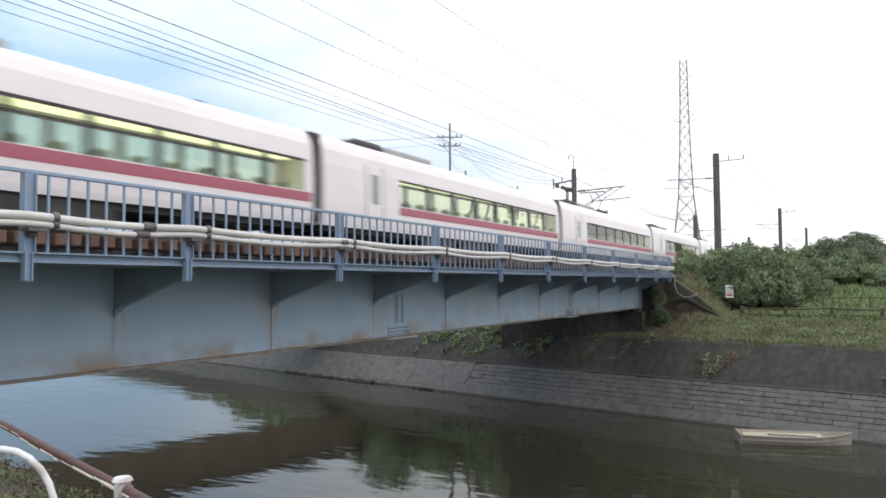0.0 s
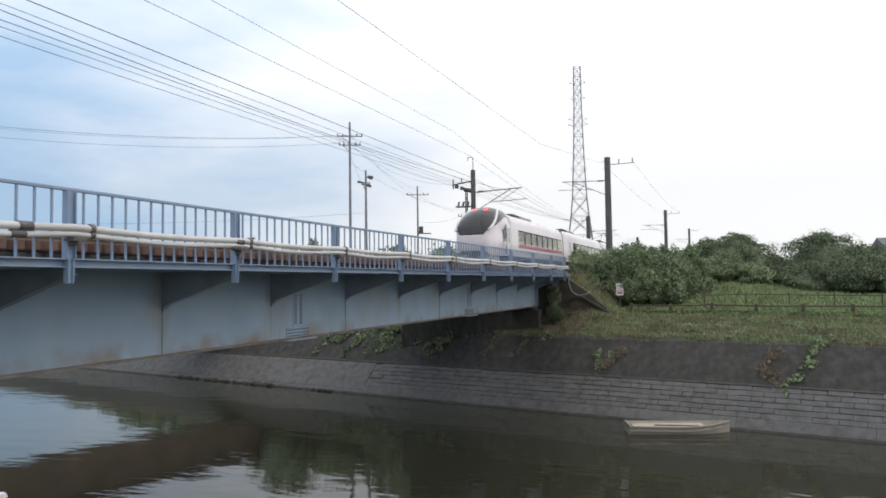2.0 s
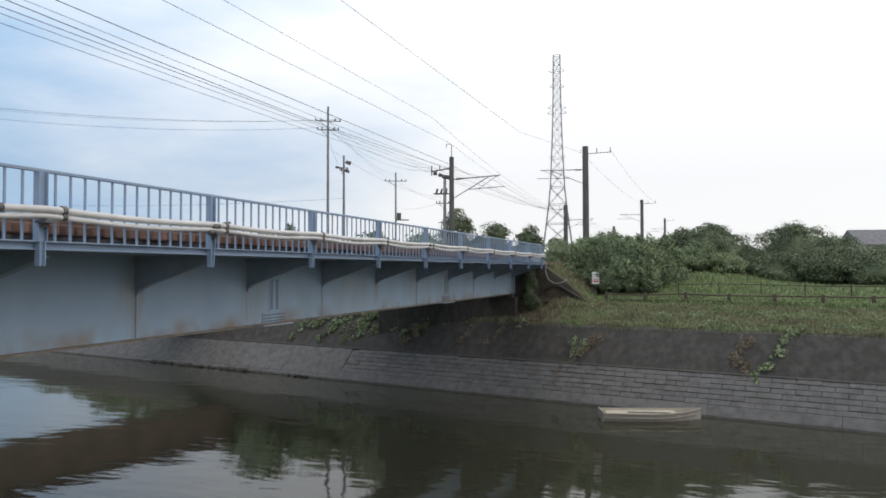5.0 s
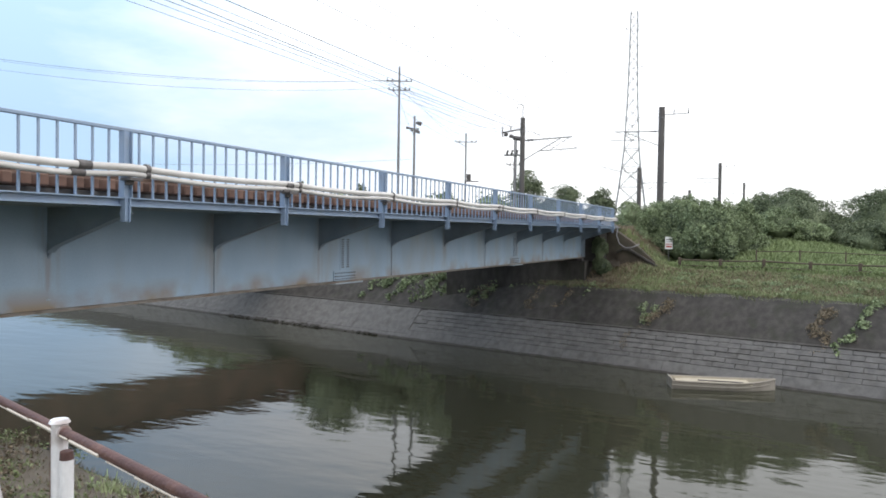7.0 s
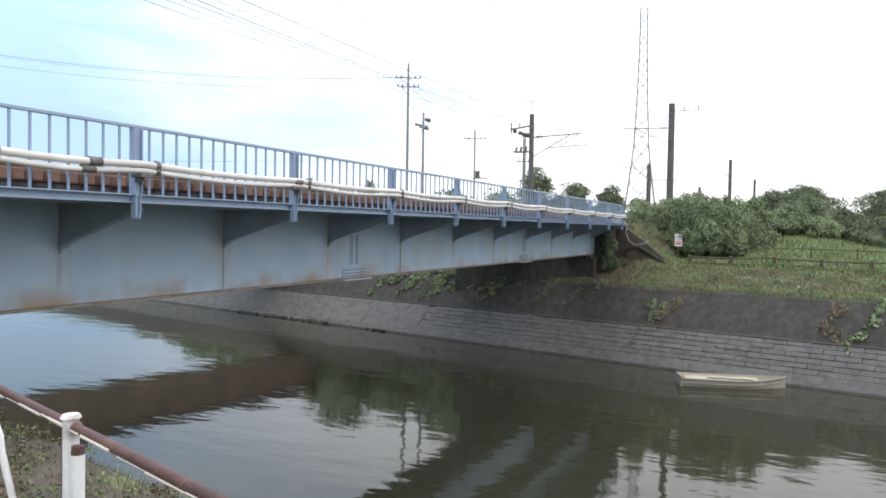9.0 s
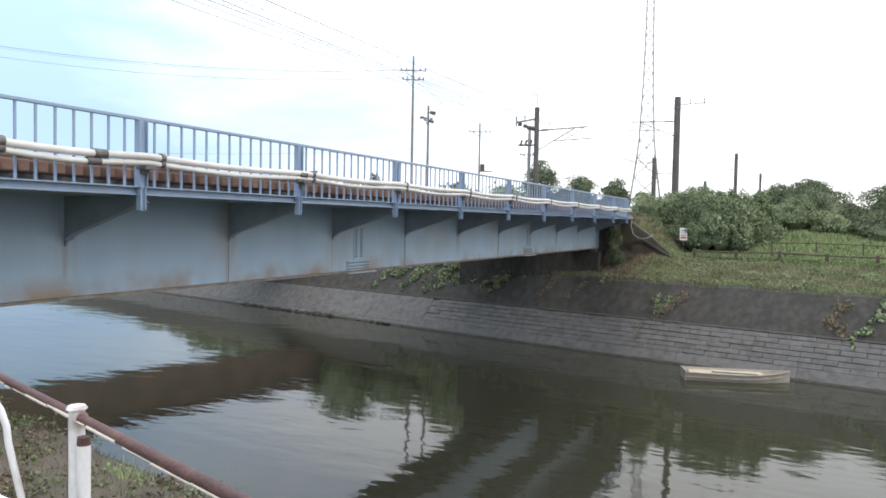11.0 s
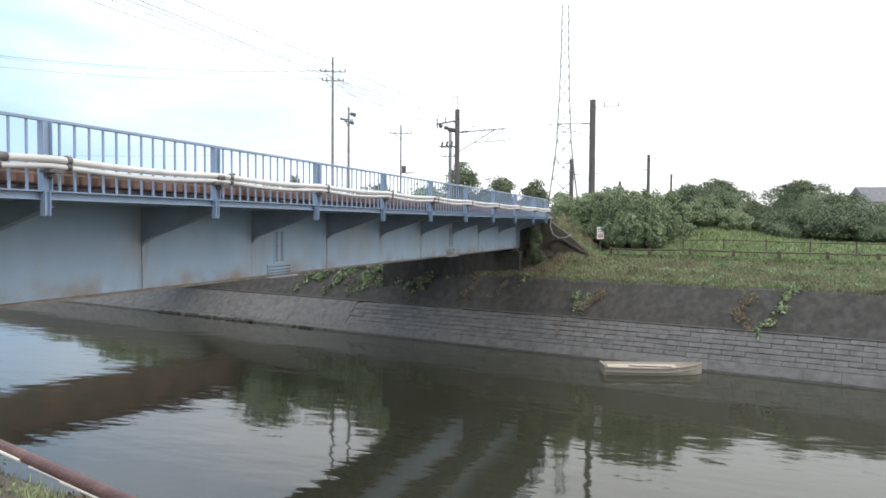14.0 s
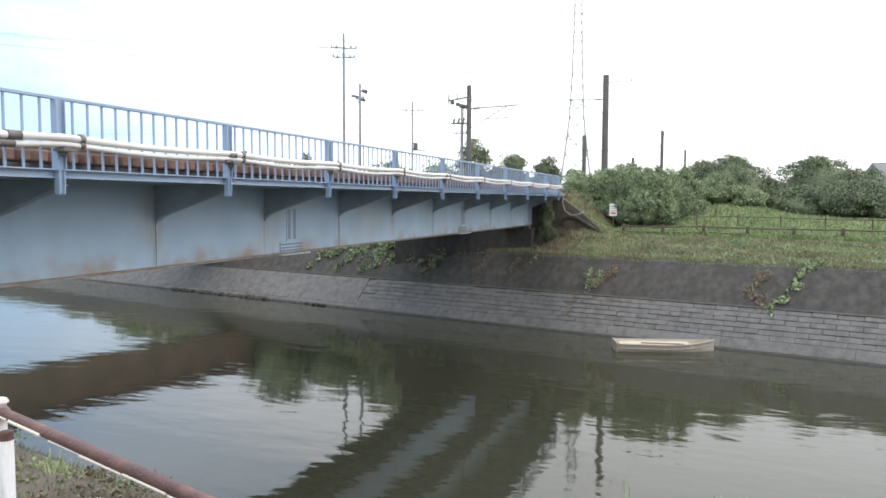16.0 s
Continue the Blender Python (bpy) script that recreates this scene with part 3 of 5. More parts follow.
        part("end_stiffener", boxm(gx + 0.016, gx + 0.2, BR1 - 0.04, BR1 - 0.01, zb, zt), BLUE, root)


def second_bridge():
    """The bridge of the other track, close behind the first; its walkway lies on its far side."""
    root = thing("railway_bridge", "blue-grey steel plate girder bridge of the second track", "bridge", kind="structure")
    zb, zt, edge = -1.88, 0.42, -26.1
    for gx in SECOND_GIRDERS:
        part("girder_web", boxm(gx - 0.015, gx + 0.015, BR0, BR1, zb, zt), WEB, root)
        part("top_flange", boxm(gx - 0.2, gx + 0.2, BR0, BR1, zt, zt + 0.05), BLUE, root)
        part("bottom_flange", boxm(gx - 0.2, gx + 0.2, BR0, BR1, zb - 0.06, zb), RUST, root, "rusty bottom flange")
    a, b = SECOND_GIRDERS
    for y in BRACKET_Y:
        bm = bmesh.new()
        pts = [(b - 0.016, zt - 0.02), (edge + 0.05, zt + 0.04), (edge + 0.05, zt - 0.12), (b - 0.35, -0.42), (b - 0.016, -0.5)]
        p = [bm.verts.new((x, y - 0.05, z)) for x, z in pts]
        q = [bm.verts.new((x, y + 0.05, z)) for x, z in pts]
        bm.faces.new(p), bm.faces.new(q[::-1])
        for i in range(5):
            bm.faces.new((p[i], q[i], q[(i + 1) % 5], p[(i + 1) % 5]))
        bmesh.ops.recalc_face_normals(bm, faces=bm.faces)
        part("bracket", bm, BLUE_SHADED, root)
        part("cross_frame", boxm(b + 0.02, a - 0.02, y - 0.06, y + 0.06, -1.7, 0.2), BLUE_SHADED, root)
    part("walkway_deck", boxm(edge, b - 0.12, BR0, BR1, 0.475, 0.53), BLUE_SHADED, root)
    part("walkway_channel", boxm(edge - 0.06, edge - 0.002, BR0, BR1, 0.4, 0.7), BLUE_SHADED, root)
    for gx in SECOND_GIRDERS:
        part("sleeper_bearer", boxm(gx - 0.12, gx + 0.12, BR0, BR1, 0.47, 0.838), CLAMP, root)
        part("bearing", boxm(gx - 0.22, gx + 0.22, BR1 - 0.9, BR1 - 0.4, -2.2, zb - 0.06, 0.02), CLAMP, root)


def railing():
    root = thing("bridge_railing", "light blue painted steel railing with upright bars along the bridge walkway", "railing")
    bm = bmesh.new()  # an H section above the walkway, a slimmer hanger below it
    box(bm, -0.08, 0.08, -0.105, -0.085, 0.6, 1.95)
    box(bm, -0.08, 0.08, 0.085, 0.105, 0.6, 1.95)
    box(bm, -0.012, 0.012, -0.085, 0.085, 0.6, 1.95)
    box(bm, -0.07, 0.07, -0.07, -0.05, 0.1, 0.6)
    box(bm, -0.07, 0.07, 0.05, 0.07, 0.1, 0.6)
    box(bm, -0.012, 0.012, -0.05, 0.05, 0.1, 0.6)
    bmesh.ops.recalc_face_normals(bm, faces=bm.faces)
    post = mesh_of("post", bm, BLUE_RAIL)
    bar = mesh_of("bar", boxm(-0.02, 0.02, -0.02, 0.02, 0.602, 1.95), BLUE_RAIL)
    for y in POST_Y:
        part("post", post, None, root).location = (RAIL_X + 0.09, y, 0)
    for a, b in zip(POST_Y, POST_Y[1:]):
        n = max(2, round((b - a) / 0.373))
        for k in range(1, n):
            part("bar", bar, None, root).location = (RAIL_X + 0.05, a + (b - a) * k / n, 0)
    for y0, y1 in ((3.6, POST_Y[-1]),):
        part("top_rail", boxm(RAIL_X + 0.01, RAIL_X + 0.1, y0, y1, 1.95, 2.02, 0.01), BLUE_RAIL, root)
    return root


def pipeline():
    root = thing("pipeline", "pair of cream painted pipes clamped to the bridge railing posts", "pipe")
    ys = list(np.arange(3.4, 57.9, 0.29))

    def z_of(y, phase):
        i = max(k for k, p in enumerate([2.0] + POST_Y) if p <= y + 0.001)
        knots = [2.0] + POST_Y + [60.0]
        a, b = knots[i], knots[i + 1]
        k = (y - a) / (b - a)
        return -0.07 * math.sin(math.pi * min(1.0, k * 1.02)) ** 1.2 + phase * (1 - math.cos(2 * math.pi * k)) * 0.015

    for r, z, x, ph in ((0.074, 1.205, 0.29, 0.6), (0.056, 1.072, 0.30, -0.3)):
        part("pipe", tube(bmesh.new(), [(RAIL_X + x, y, z + z_of(y, ph)) for y in ys], r, 12), PIPE, root, smooth=True)
    clamp = bmesh.new()
    box(clamp, 0.12, 0.40, -0.16, 0.16, 0.94, 1.0)
    box(clamp, 0.09, 0.22, -0.1, 0.1, 0.86, 0.94)
    rod(clamp, (0.29, 0.30, 1.205), (0.29, 0.40, 1.205), 0.096, None, 12)
    rod(clamp, (0.30, 0.30, 1.072), (0.30, 0.40, 1.072), 0.076, None, 12)
    bmesh.ops.recalc_face_normals(clamp, faces=clamp.faces)
    clamp = mesh_of("clamp", clamp, CLAMP)
    sleeve = bmesh.new()
    rod(sleeve, (0.29, -0.14, 1.165), (0.29, 0.14, 1.165), 0.092, None, 12)
    rod(sleeve, (0.30, -0.3, 1.01), (0.30, 0.0, 1.01), 0.072, None, 12)
    sleeve = mesh_of("sleeve", sleeve, CLAMP)
    for k, y in enumerate(POST_Y):
        part("clamp", clamp, None, root, "dark clamp").location = (RAIL_X, y, 0)
        if k in (1, 2, 5):
            part("sleeve", sleeve, None, root).location = (RAIL_X, y - 1.15 if k == 1 else y - 0.1, 0)


def track():
    root = thing("railway_track", "steel rails on reddish brown timber sleepers", "railway track", kind="structure")
    sl = boxm(-1.3, 1.3, -0.115, 0.115, 0.84, 1.085, 0.025)
    sl = mesh_of("sleeper", sl, SLEEPER)
    rnd = random.Random(2)
    y = BR0 + 0.2
    while y < BR1 - 0.1:
        part("sleeper", sl, None, root).matrix_basis = pose(TRACK_X + rnd.uniform(-0.04, 0.04), y, 0.01 * rnd.random(), 0, 0, rnd.uniform(-1, 1))
        y += 0.405
        part("sleeper", sl, None, root).matrix_basis = pose(SECOND_TRACK_X + rnd.uniform(-0.04, 0.04), y - 0.405, 0.01 * rnd.random(), 0, 0, rnd.uniform(-1, 1))
    for c in (TRACK_X, SECOND_TRACK_X):
        for s in (-0.56, 0.56):
            bm = bmesh.new()
            box(bm, c + s - 0.033, c + s + 0.033, -400, 900, RAIL_TOP - 0.045, RAIL_TOP)
            box(bm, c + s - 0.01, c + s + 0.01, -400, 900, RAIL_TOP - 0.13, RAIL_TOP - 0.045)
            box(bm, c + s - 0.065, c + s + 0.065, -400, 900, RAIL_TOP - 0.155, RAIL_TOP - 0.13)
            part("rail", bm, STEEL, root)
    # guard timber along the sleeper ends and ballast beyond the bridge
    for a, b in ((-400, BR0 - 0.1), (BR1 + 0.1, 900)):
        bm = bmesh.new()
        prof = [(-7.4, 0.5), (-6.4, 1.08), (1.5, 1.08), (2.6, 0.5)]
        r0 = [bm.verts.new((TRACK_X + x, a, z)) for x, z in prof]
        r1 = [bm.verts.new((TRACK_X + x, b, z)) for x, z in prof]
        for k in range(3):
            bm.faces.new((r0[k], r0[k + 1], r1[k + 1], r1[k]))
        bm.faces.new(r0), bm.faces.new(r1[::-1])
        part("ballast", bm, CONCRETE, root)


def abutment():
    root = thing("abutment", "dark stained concrete abutment with sloped wing wall", "abutment", kind="structure")
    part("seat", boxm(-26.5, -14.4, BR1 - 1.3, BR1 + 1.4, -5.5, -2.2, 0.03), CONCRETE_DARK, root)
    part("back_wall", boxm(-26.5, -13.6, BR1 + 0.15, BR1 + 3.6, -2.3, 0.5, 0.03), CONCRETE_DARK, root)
    # wing wall, falling with the bank, and its coping
    def slab(name, pts, y0, y1, mat, label=""):
        bm = bmesh.new()
        p = [bm.verts.new((x, y0 + 0.05 * noise.noise((x, z, 1)), z)) for x, z in pts]
        q = [bm.verts.new((x, y1, z)) for x, z in pts]
        bm.faces.new(p), bm.faces.new(q[::-1])
        for i in range(len(pts)):
            bm.faces.new((p[i], q[i], q[(i + 1) % len(pts)], p[(i + 1) % len(pts)]))
        bmesh.ops.recalc_face_normals(bm, faces=bm.faces)
        part(name, bm, mat, root, label)

    slab("wing_wall", [(-14.2, 0.55), (-12.8, 0.25), (-11.35, -0.75), (-9.55, -2.35), (-9.3, -4.8), (-14.2, -4.8)], 61.0, 62.2, SOIL, "soil-stained sloped wing wall")
    slab("wing_coping", [(-12.7, -1.45), (-12.2, -1.12), (-11.6, -1.2), (-9.4, -2.5), (-9.4, -2.66), (-11.6, -1.38), (-12.2, -1.32), (-12.7, -1.62)], 60.5, 61.0, CONCRETE_DARK, "dark edge beam of the wing wall")
    slab("wing_face", [(-12.7, -1.62), (-12.2, -1.32), (-11.6, -1.38), (-9.4, -2.66), (-9.4, -4.8), (-12.7, -4.8)], 60.75, 61.0, SOIL)
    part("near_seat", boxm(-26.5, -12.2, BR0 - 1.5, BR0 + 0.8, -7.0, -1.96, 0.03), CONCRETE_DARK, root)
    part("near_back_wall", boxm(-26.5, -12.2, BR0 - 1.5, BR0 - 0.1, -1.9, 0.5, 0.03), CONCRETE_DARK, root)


def brown_bridge():
    """A second, brown girder bridge upstream, seen only in the water."""
    root = thing("brown_girder_bridge", "brown painted steel girder bridge upstream of the railway", "bridge", FAR @ pose(-36, 34.5, 0, 0, 0, -14) @ pose(36, -34.5, 0), kind="structure")
    for x, z in ((-36.0, -3.1), (-38.4, -2.6)):
        part("girder", boxm(x - 0.2, x + 0.2, 2, 66, z, -0.4), BROWN_STEEL, root)
        part("flange", boxm(x - 0.35, x + 0.35, 2, 66, z - 0.06, z), BROWN_STEEL, root)
    part("deck", boxm(-38.8, -35.5, 2, 66, -0.38, -0.15), BROWN_STEEL, root)
    part("footing", boxm(-39.2, -35.2, 1, 4.5, -7, -3.2), CONCRETE_DARK, root)
    part("footing", boxm(-39.2, -35.2, 62, 66, -5, -3.2), CONCRETE_DARK, root)


# ---- plants ----
def leaf_cloud(name, blobs, count, size, mat, seed, shell=0.35, flat=0.5, zmin=None):
    """Leaves as bent four-cornered blades over and within a set of lumps (x, y, z, rx, ry, rz)."""
    rng = np.random.default_rng(seed)
    blobs = np.array(blobs, float)
    area = (blobs[:, 3] * blobs[:, 4] + blobs[:, 4] * blobs[:, 5] + blobs[:, 3] * blobs[:, 5])
    pick = rng.choice(len(blobs), count, p=area / area.sum())
    d = rng.normal(size=(count, 3))
    d /= np.linalg.norm(d, axis=1)[:, None]
    d[:, 2] = np.where(d[:, 2] < -0.35, -d[:, 2], d[:, 2])
    rough = 1 + 0.2 * np.sin(d @ rng.normal(size=(3, 5)) * 5 + rng.uniform(0, 6, 5)).sum(1) / 2
    rad = (1 - shell * rng.random(count) ** 2) * rough
    b = blobs[pick]
    c = b[:, :3] + d * b[:, 3:] * rad[:, None]
    if zmin is not None:
        c = c[c[:, 2] > zmin]
        d = d[:len(c)]
    n = len(c)
    nor = d[:n] + rng.normal(size=(n, 3)) * flat
    nor /= np.linalg.norm(nor, axis=1)[:, None]
    a = np.cross(nor, rng.normal(size=(n, 3)))
    a /= np.linalg.norm(a, axis=1)[:, None]
    t = np.cross(nor, a)
    s = size * rng.uniform(0.55, 1.3, n)[:, None]
    v = np.stack([c - a * s * 0.5, c + t * s * 0.36 + nor * s * 0.1, c + a * s * 0.6, c - t * s * 0.36 + nor * s * 0.1], 1).reshape(-1, 3)
    me = bpy.data.meshes.new(name)
    me.vertices.add(4 * n)
    me.vertices.foreach_set("co", v.ravel())
    me.loops.add(4 * n)
    me.loops.foreach_set("vertex_index", np.arange(4 * n))
    me.polygons.add(n)
    me.polygons.foreach_set("loop_start", np.arange(0, 4 * n, 4))
    me.polygons.foreach_set("loop_total", np.full(n, 4))
    me.update(calc_edges=True)
    me.materials.append(mat)
    return me


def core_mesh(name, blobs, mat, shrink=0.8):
    """The inside of a bush: uneven solid lumps, darker leaf green, under its leaves."""
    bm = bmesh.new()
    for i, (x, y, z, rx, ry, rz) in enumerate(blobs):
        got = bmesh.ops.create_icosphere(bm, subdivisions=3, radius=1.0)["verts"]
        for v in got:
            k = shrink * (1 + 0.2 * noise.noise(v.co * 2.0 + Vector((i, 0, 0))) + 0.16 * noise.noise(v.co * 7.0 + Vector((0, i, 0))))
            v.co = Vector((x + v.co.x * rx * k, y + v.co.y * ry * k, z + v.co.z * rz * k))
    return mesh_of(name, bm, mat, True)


def bush(name, label, blobs, count, size, seed, mat=None, category="bush", m=None):
    root = thing(name, label, category, m)
    rnd = random.Random(seed)
    big = list(blobs)
    for x, y, z, rx, ry, rz in big:  # smaller lumps that break the outline
        for _ in range(16):
            a, e, k = rnd.uniform(0, 6.28), rnd.uniform(-0.3, 1.45), rnd.uniform(0.14, 0.4)
            blobs = blobs + [(x + rx * 0.9 * math.cos(a) * math.cos(e), y + ry * 0.9 * math.sin(a) * math.cos(e), z + rz * 0.86 * math.sin(e), rx * k, ry * k, rz * k * rnd.uniform(0.9, 1.6))]
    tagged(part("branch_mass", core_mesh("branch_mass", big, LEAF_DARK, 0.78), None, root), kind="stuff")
    part("foliage", leaf_cloud("foliage", blobs, int(count * 1.7), size * 0.85, mat or LEAF, seed, 0.45, 0.9), None, root)
    return root


def tree(label, x, y, z, height, width, seed, leaf=0.3, count=3500, mat=None):
    root = thing("tree", label, "tree", pose(x, y, z), "trees beyond the river")
    rnd = random.Random(seed)
    bm = bmesh.new()
    top = Vector((rnd.uniform(-0.3, 0.3), rnd.uniform(-0.3, 0.3), height * 0.6))
    rod(bm, (0, 0, -0.3), top, height * 0.035, height * 0.018)
    blobs = []
    for k in range(9):
        ang, r = rnd.uniform(0, 6.28), width * rnd.uniform(0.12, 0.36)
        p = Vector((math.cos(ang) * r, math.sin(ang) * r, height * rnd.uniform(0.42, 0.84)))
        rod(bm, top * rnd.uniform(0.4, 0.95), p, height * 0.014, height * 0.006, 5)
        w = width * rnd.uniform(0.17, 0.27)
        blobs.append((p.x, p.y, p.z, w, w, w * rnd.uniform(0.6, 0.9)))
    blobs.append((0, 0, height * 0.8, width * 0.26, width * 0.26, height * 0.2))
    blobs.append((0, 0, height * 0.5, width * 0.38, width * 0.38, height * 0.25))
    part("trunk", bm, BARK, root)
    part("crown", leaf_cloud("crown", blobs, count, leaf, mat or LEAF_DARK, seed, 0.6, 0.8), None, root)
    return root


bridge(), second_bridge(), railing(), pipeline(), track(), abutment(), brown_bridge()


# ---- the train ----
# one half of a carriage's outline, from the skirt up and over (x from the middle, z above the rail)
SECTION = [(1.38, 0.60), (1.42, 0.75), (1.455, 1.0), (1.475, 1.35), (1.475, 1.9), (1.455, 2.5), (1.40, 2.95), (1.30, 3.2), (1.12, 3.4), (0.8, 3.52), (0.4, 3.57), (0.0, 3.58)]
FLOOR, SILL, HEAD = 1.05, 1.53, 2.42


def side_x(z):
    return float(np.interp(z, [p[1] for p in SECTION], [p[0] for p in SECTION]))


def loft(bm, rings, close=False):
    made = [[bm.verts.new(p) for p in ring] for ring in rings]
    for a, b in zip(made, made[1:]):
        for k in range(len(a) - 1):
            bm.faces.new((a[k], a[k + 1], b[k + 1], b[k]))
    return made


def side_strip(y0, y1, z0, z1, out, side=1, parts=3):
    """A plate that follows the side's curve, out metres proud of it."""
    bm = bmesh.new()
    zs = [z0 + (z1 - z0) * k / parts for k in range(parts + 1)]
    for o, flip in ((out, False), (out - 0.02, True)):
        rows = [[bm.verts.new((side * (side_x(z) + o), y, z)) for z in zs] for y in (y0, y1)]
        for k in range(parts):
            bm.faces.new((rows[0][k], rows[0][k + 1], rows[1][k + 1], rows[1][k]))
    bmesh.ops.recalc_face_normals(bm, faces=bm.faces)
    return bm


def body_shell(y0, y1, holes):
    """Side walls and roof of a carriage; holes are window bands (y0, y1) between SILL and HEAD, cut through both sides."""
    zs = sorted(set([0.60, 0.75, 1.0, 1.35, SILL, 1.9, HEAD, 2.5, 2.95, 3.2]))
    ys = sorted(set([y0, y1] + [e for h in holes for e in h]))
    bm = bmesh.new()
    for s in (1, -1):
        g = {(y, z): bm.verts.new((s * side_x(z), y, z)) for y in ys for z in zs}
        for ya, yb in zip(ys, ys[1:]):
            cut = any(h[0] <= ya and yb <= h[1] for h in holes)
            for za, zb in zip(zs, zs[1:]):
                if not (cut and za >= SILL - 1e-6 and zb <= HEAD + 1e-6):
                    bm.faces.new((g[ya, za], g[yb, za], g[yb, zb], g[ya, zb]))
    roof = [(x, z) for x, z in SECTION if z >= 3.2]
    prof = roof + [(-x, z) for x, z in roof[-2::-1]]
    for ya, yb in zip(ys, ys[1:]):
        a = [bm.verts.new((x, ya, z)) for x, z in prof]
        b = [bm.verts.new((x, yb, z)) for x, z in prof]
        for k in range(len(prof) - 1):
            bm.faces.new((a[k], b[k], b[k + 1], a[k + 1]))
    for y in (y0, y1):
        out = SECTION + [(-x, z) for x, z in SECTION[-2::-1]]
        bm.faces.new([bm.verts.new((x, y, z)) for x, z in out])
    bmesh.ops.remove_doubles(bm, verts=bm.verts, dist=0.001)
    bmesh.ops.recalc_face_normals(bm, faces=bm.faces)
    return bm


def carriage(root, y0, y1, win0, win1, count, door_y, pantograph=False):
    """Fills root with the parts of a carriage between y0 and y1."""
    step = (win1 - win0) / count
    part("body", body_shell(y0, y1, [(win0, win1)]), TRAIN_WHITE, root, smooth=False)
    part("floor", boxm(-1.38, 1.38, y0 + 0.05, y1 - 0.05, FLOOR - 0.12, FLOOR), INTERIOR, root)
    part("lining", boxm(-1.25, 1.25, win0 - 0.3, win1 + 0.3, 2.62, 2.66), INTERIOR, root)
    for s in (-0.62, 0.62):
        part("ceiling_lamp", boxm(s - 0.5, s + 0.5, win0, win1, 2.50, 2.58), CEILING_LAMP, root, "yellow-green ceiling lamp strip")
    for s in (1, -1):
        for k in range(count):
            a, b = win0 + k * step, win0 + (k + 1) * step
            part("window", side_strip(a + 0.04, b - 0.04, SILL, HEAD, -0.01, s), GLASS, root).visible_shadow = False
            part("window_post", side_strip(b - 0.12, b + 0.12, SILL - 0.02, HEAD + 0.02, 0.006, s), TRAIN_DARK if k < count - 1 else TRAIN_WHITE, root)
        part("window_band", side_strip(win0, win1, HEAD - 0.03, HEAD + 0.05, 0.006, s), TRAIN_DARK, root)
        part("stripe", side_strip(win0 - 0.0, win1 + 0.2, 1.22, SILL - 0.03, 0.006, s), TRAIN_RED, root, "plum red stripe under the windows")
        door = part("door", side_strip(door_y - 0.48, door_y + 0.48, 0.72, 2.72, 0.012, s, 6), TRAIN_WHITE, root)
        part("door_window", side_strip(door_y - 0.2, door_y + 0.2, 1.45, 2.45, 0.02, s), DOOR_GLASS, door)
        for e in (-0.5, 0.5):
            part("door_gap", side_strip(door_y + e - 0.03, door_y + e + 0.03, 0.7, 2.74, 0.008, s, 6), TRAIN_DARK, door)
    seat = mesh_of("seat", boxm(-0.48, 0.48, -0.3, 0.3, FLOOR, FLOOR + 0.42, 0.05), SEAT)
    back = mesh_of("seat_back", boxm(-0.48, 0.48, 0.2, 0.36, FLOOR + 0.35, FLOOR + 0.7, 0.05), SEAT)
    y = win0 + 0.5
    while y < win1 - 0.4:
        for s in (-0.8, 0.8):
            part("seat", seat, None, root).location = (s, y, 0)
            part("seat_back", back, None, root).location = (s, y, 0)
        y += 0.96
    # roof units, underfloor boxes, bogies, gangway
    mid = (y0 + y1) / 2
    bm = boxm(-0.95, 0.95, y0 + 4.2, y0 + 7.4, 3.4, 3.7, 0.08)
    part("air_conditioner", bm, TRAIN_GREY, root, "grey roof air conditioner")
    part("roof_cover", boxm(-0.9, 0.9, y0 + 2.4, y0 + 4.1, 3.4, 3.74, 0.12), TRAIN_DARK, root, "dark roof cover")
    part("aerial", boxm(-0.06, 0.06, y1 - 3.2, y1 - 2.9, 3.56, 3.8), TRAIN_DARK, root)
    part("underframe", boxm(-1.2, 1.2, y0 + 0.2, y1 - 0.2, 0.45, 0.92), TRAIN_DARK, root)
    for a, b in ((y0 + 6.2, y0 + 8.6), (mid - 0.8, mid + 1.6), (y1 - 8.0, y1 - 6.4)):
        part("underfloor_box", boxm(-1.28, 1.28, a, b, 0.12, 0.62, 0.04), TRAIN_DARK, root)
    for yb in (y0 + 3.2, y1 - 3.2):
        bogie = part("bogie", boxm(-0.95, 0.95, yb - 1.5, yb + 1.5, 0.35, 0.62, 0.05), TRAIN_DARK, root)
        for dy in (-1.05, 1.05):
            bm = bmesh.new()
            for s in (-0.56, 0.56):
                rod(bm, (s - 0.06, yb + dy, 0.43), (s + 0.06, yb + dy, 0.43), 0.43, None, 20)
            rod(bm, (-0.56, yb + dy, 0.43), (0.56, yb + dy, 0.43), 0.08)
            part("wheelset", bm, STEEL, bogie)
    part("gangway", boxm(-1.3, 1.3, y1 + 0.01, y1 + 0.58, 0.7, 3.4, 0.05), TRAIN_DARK, root, "dark rubber gangway")
    if pantograph:
        p = part("pantograph", boxm(-0.7, 0.7, mid - 0.9, mid + 0.9, 3.62, 3.72), TRAIN_DARK, root, "raised pantograph")
        bm = bmesh.new()
        for s in (-0.5, 0.5):
            rod(bm, (s, mid - 0.6, 3.7), (s * 0.6, mid + 0.9, 4.5), 0.03)
            rod(bm, (s * 0.6, mid + 0.9, 4.5), (s * 0.4, mid - 0.2, 5.0), 0.025)
        rod(bm, (-0.9, mid - 0.2, 5.0), (0.9, mid - 0.2, 5.0), 0.035)
        part("pantograph_arm", bm, TRAIN_DARK, p)
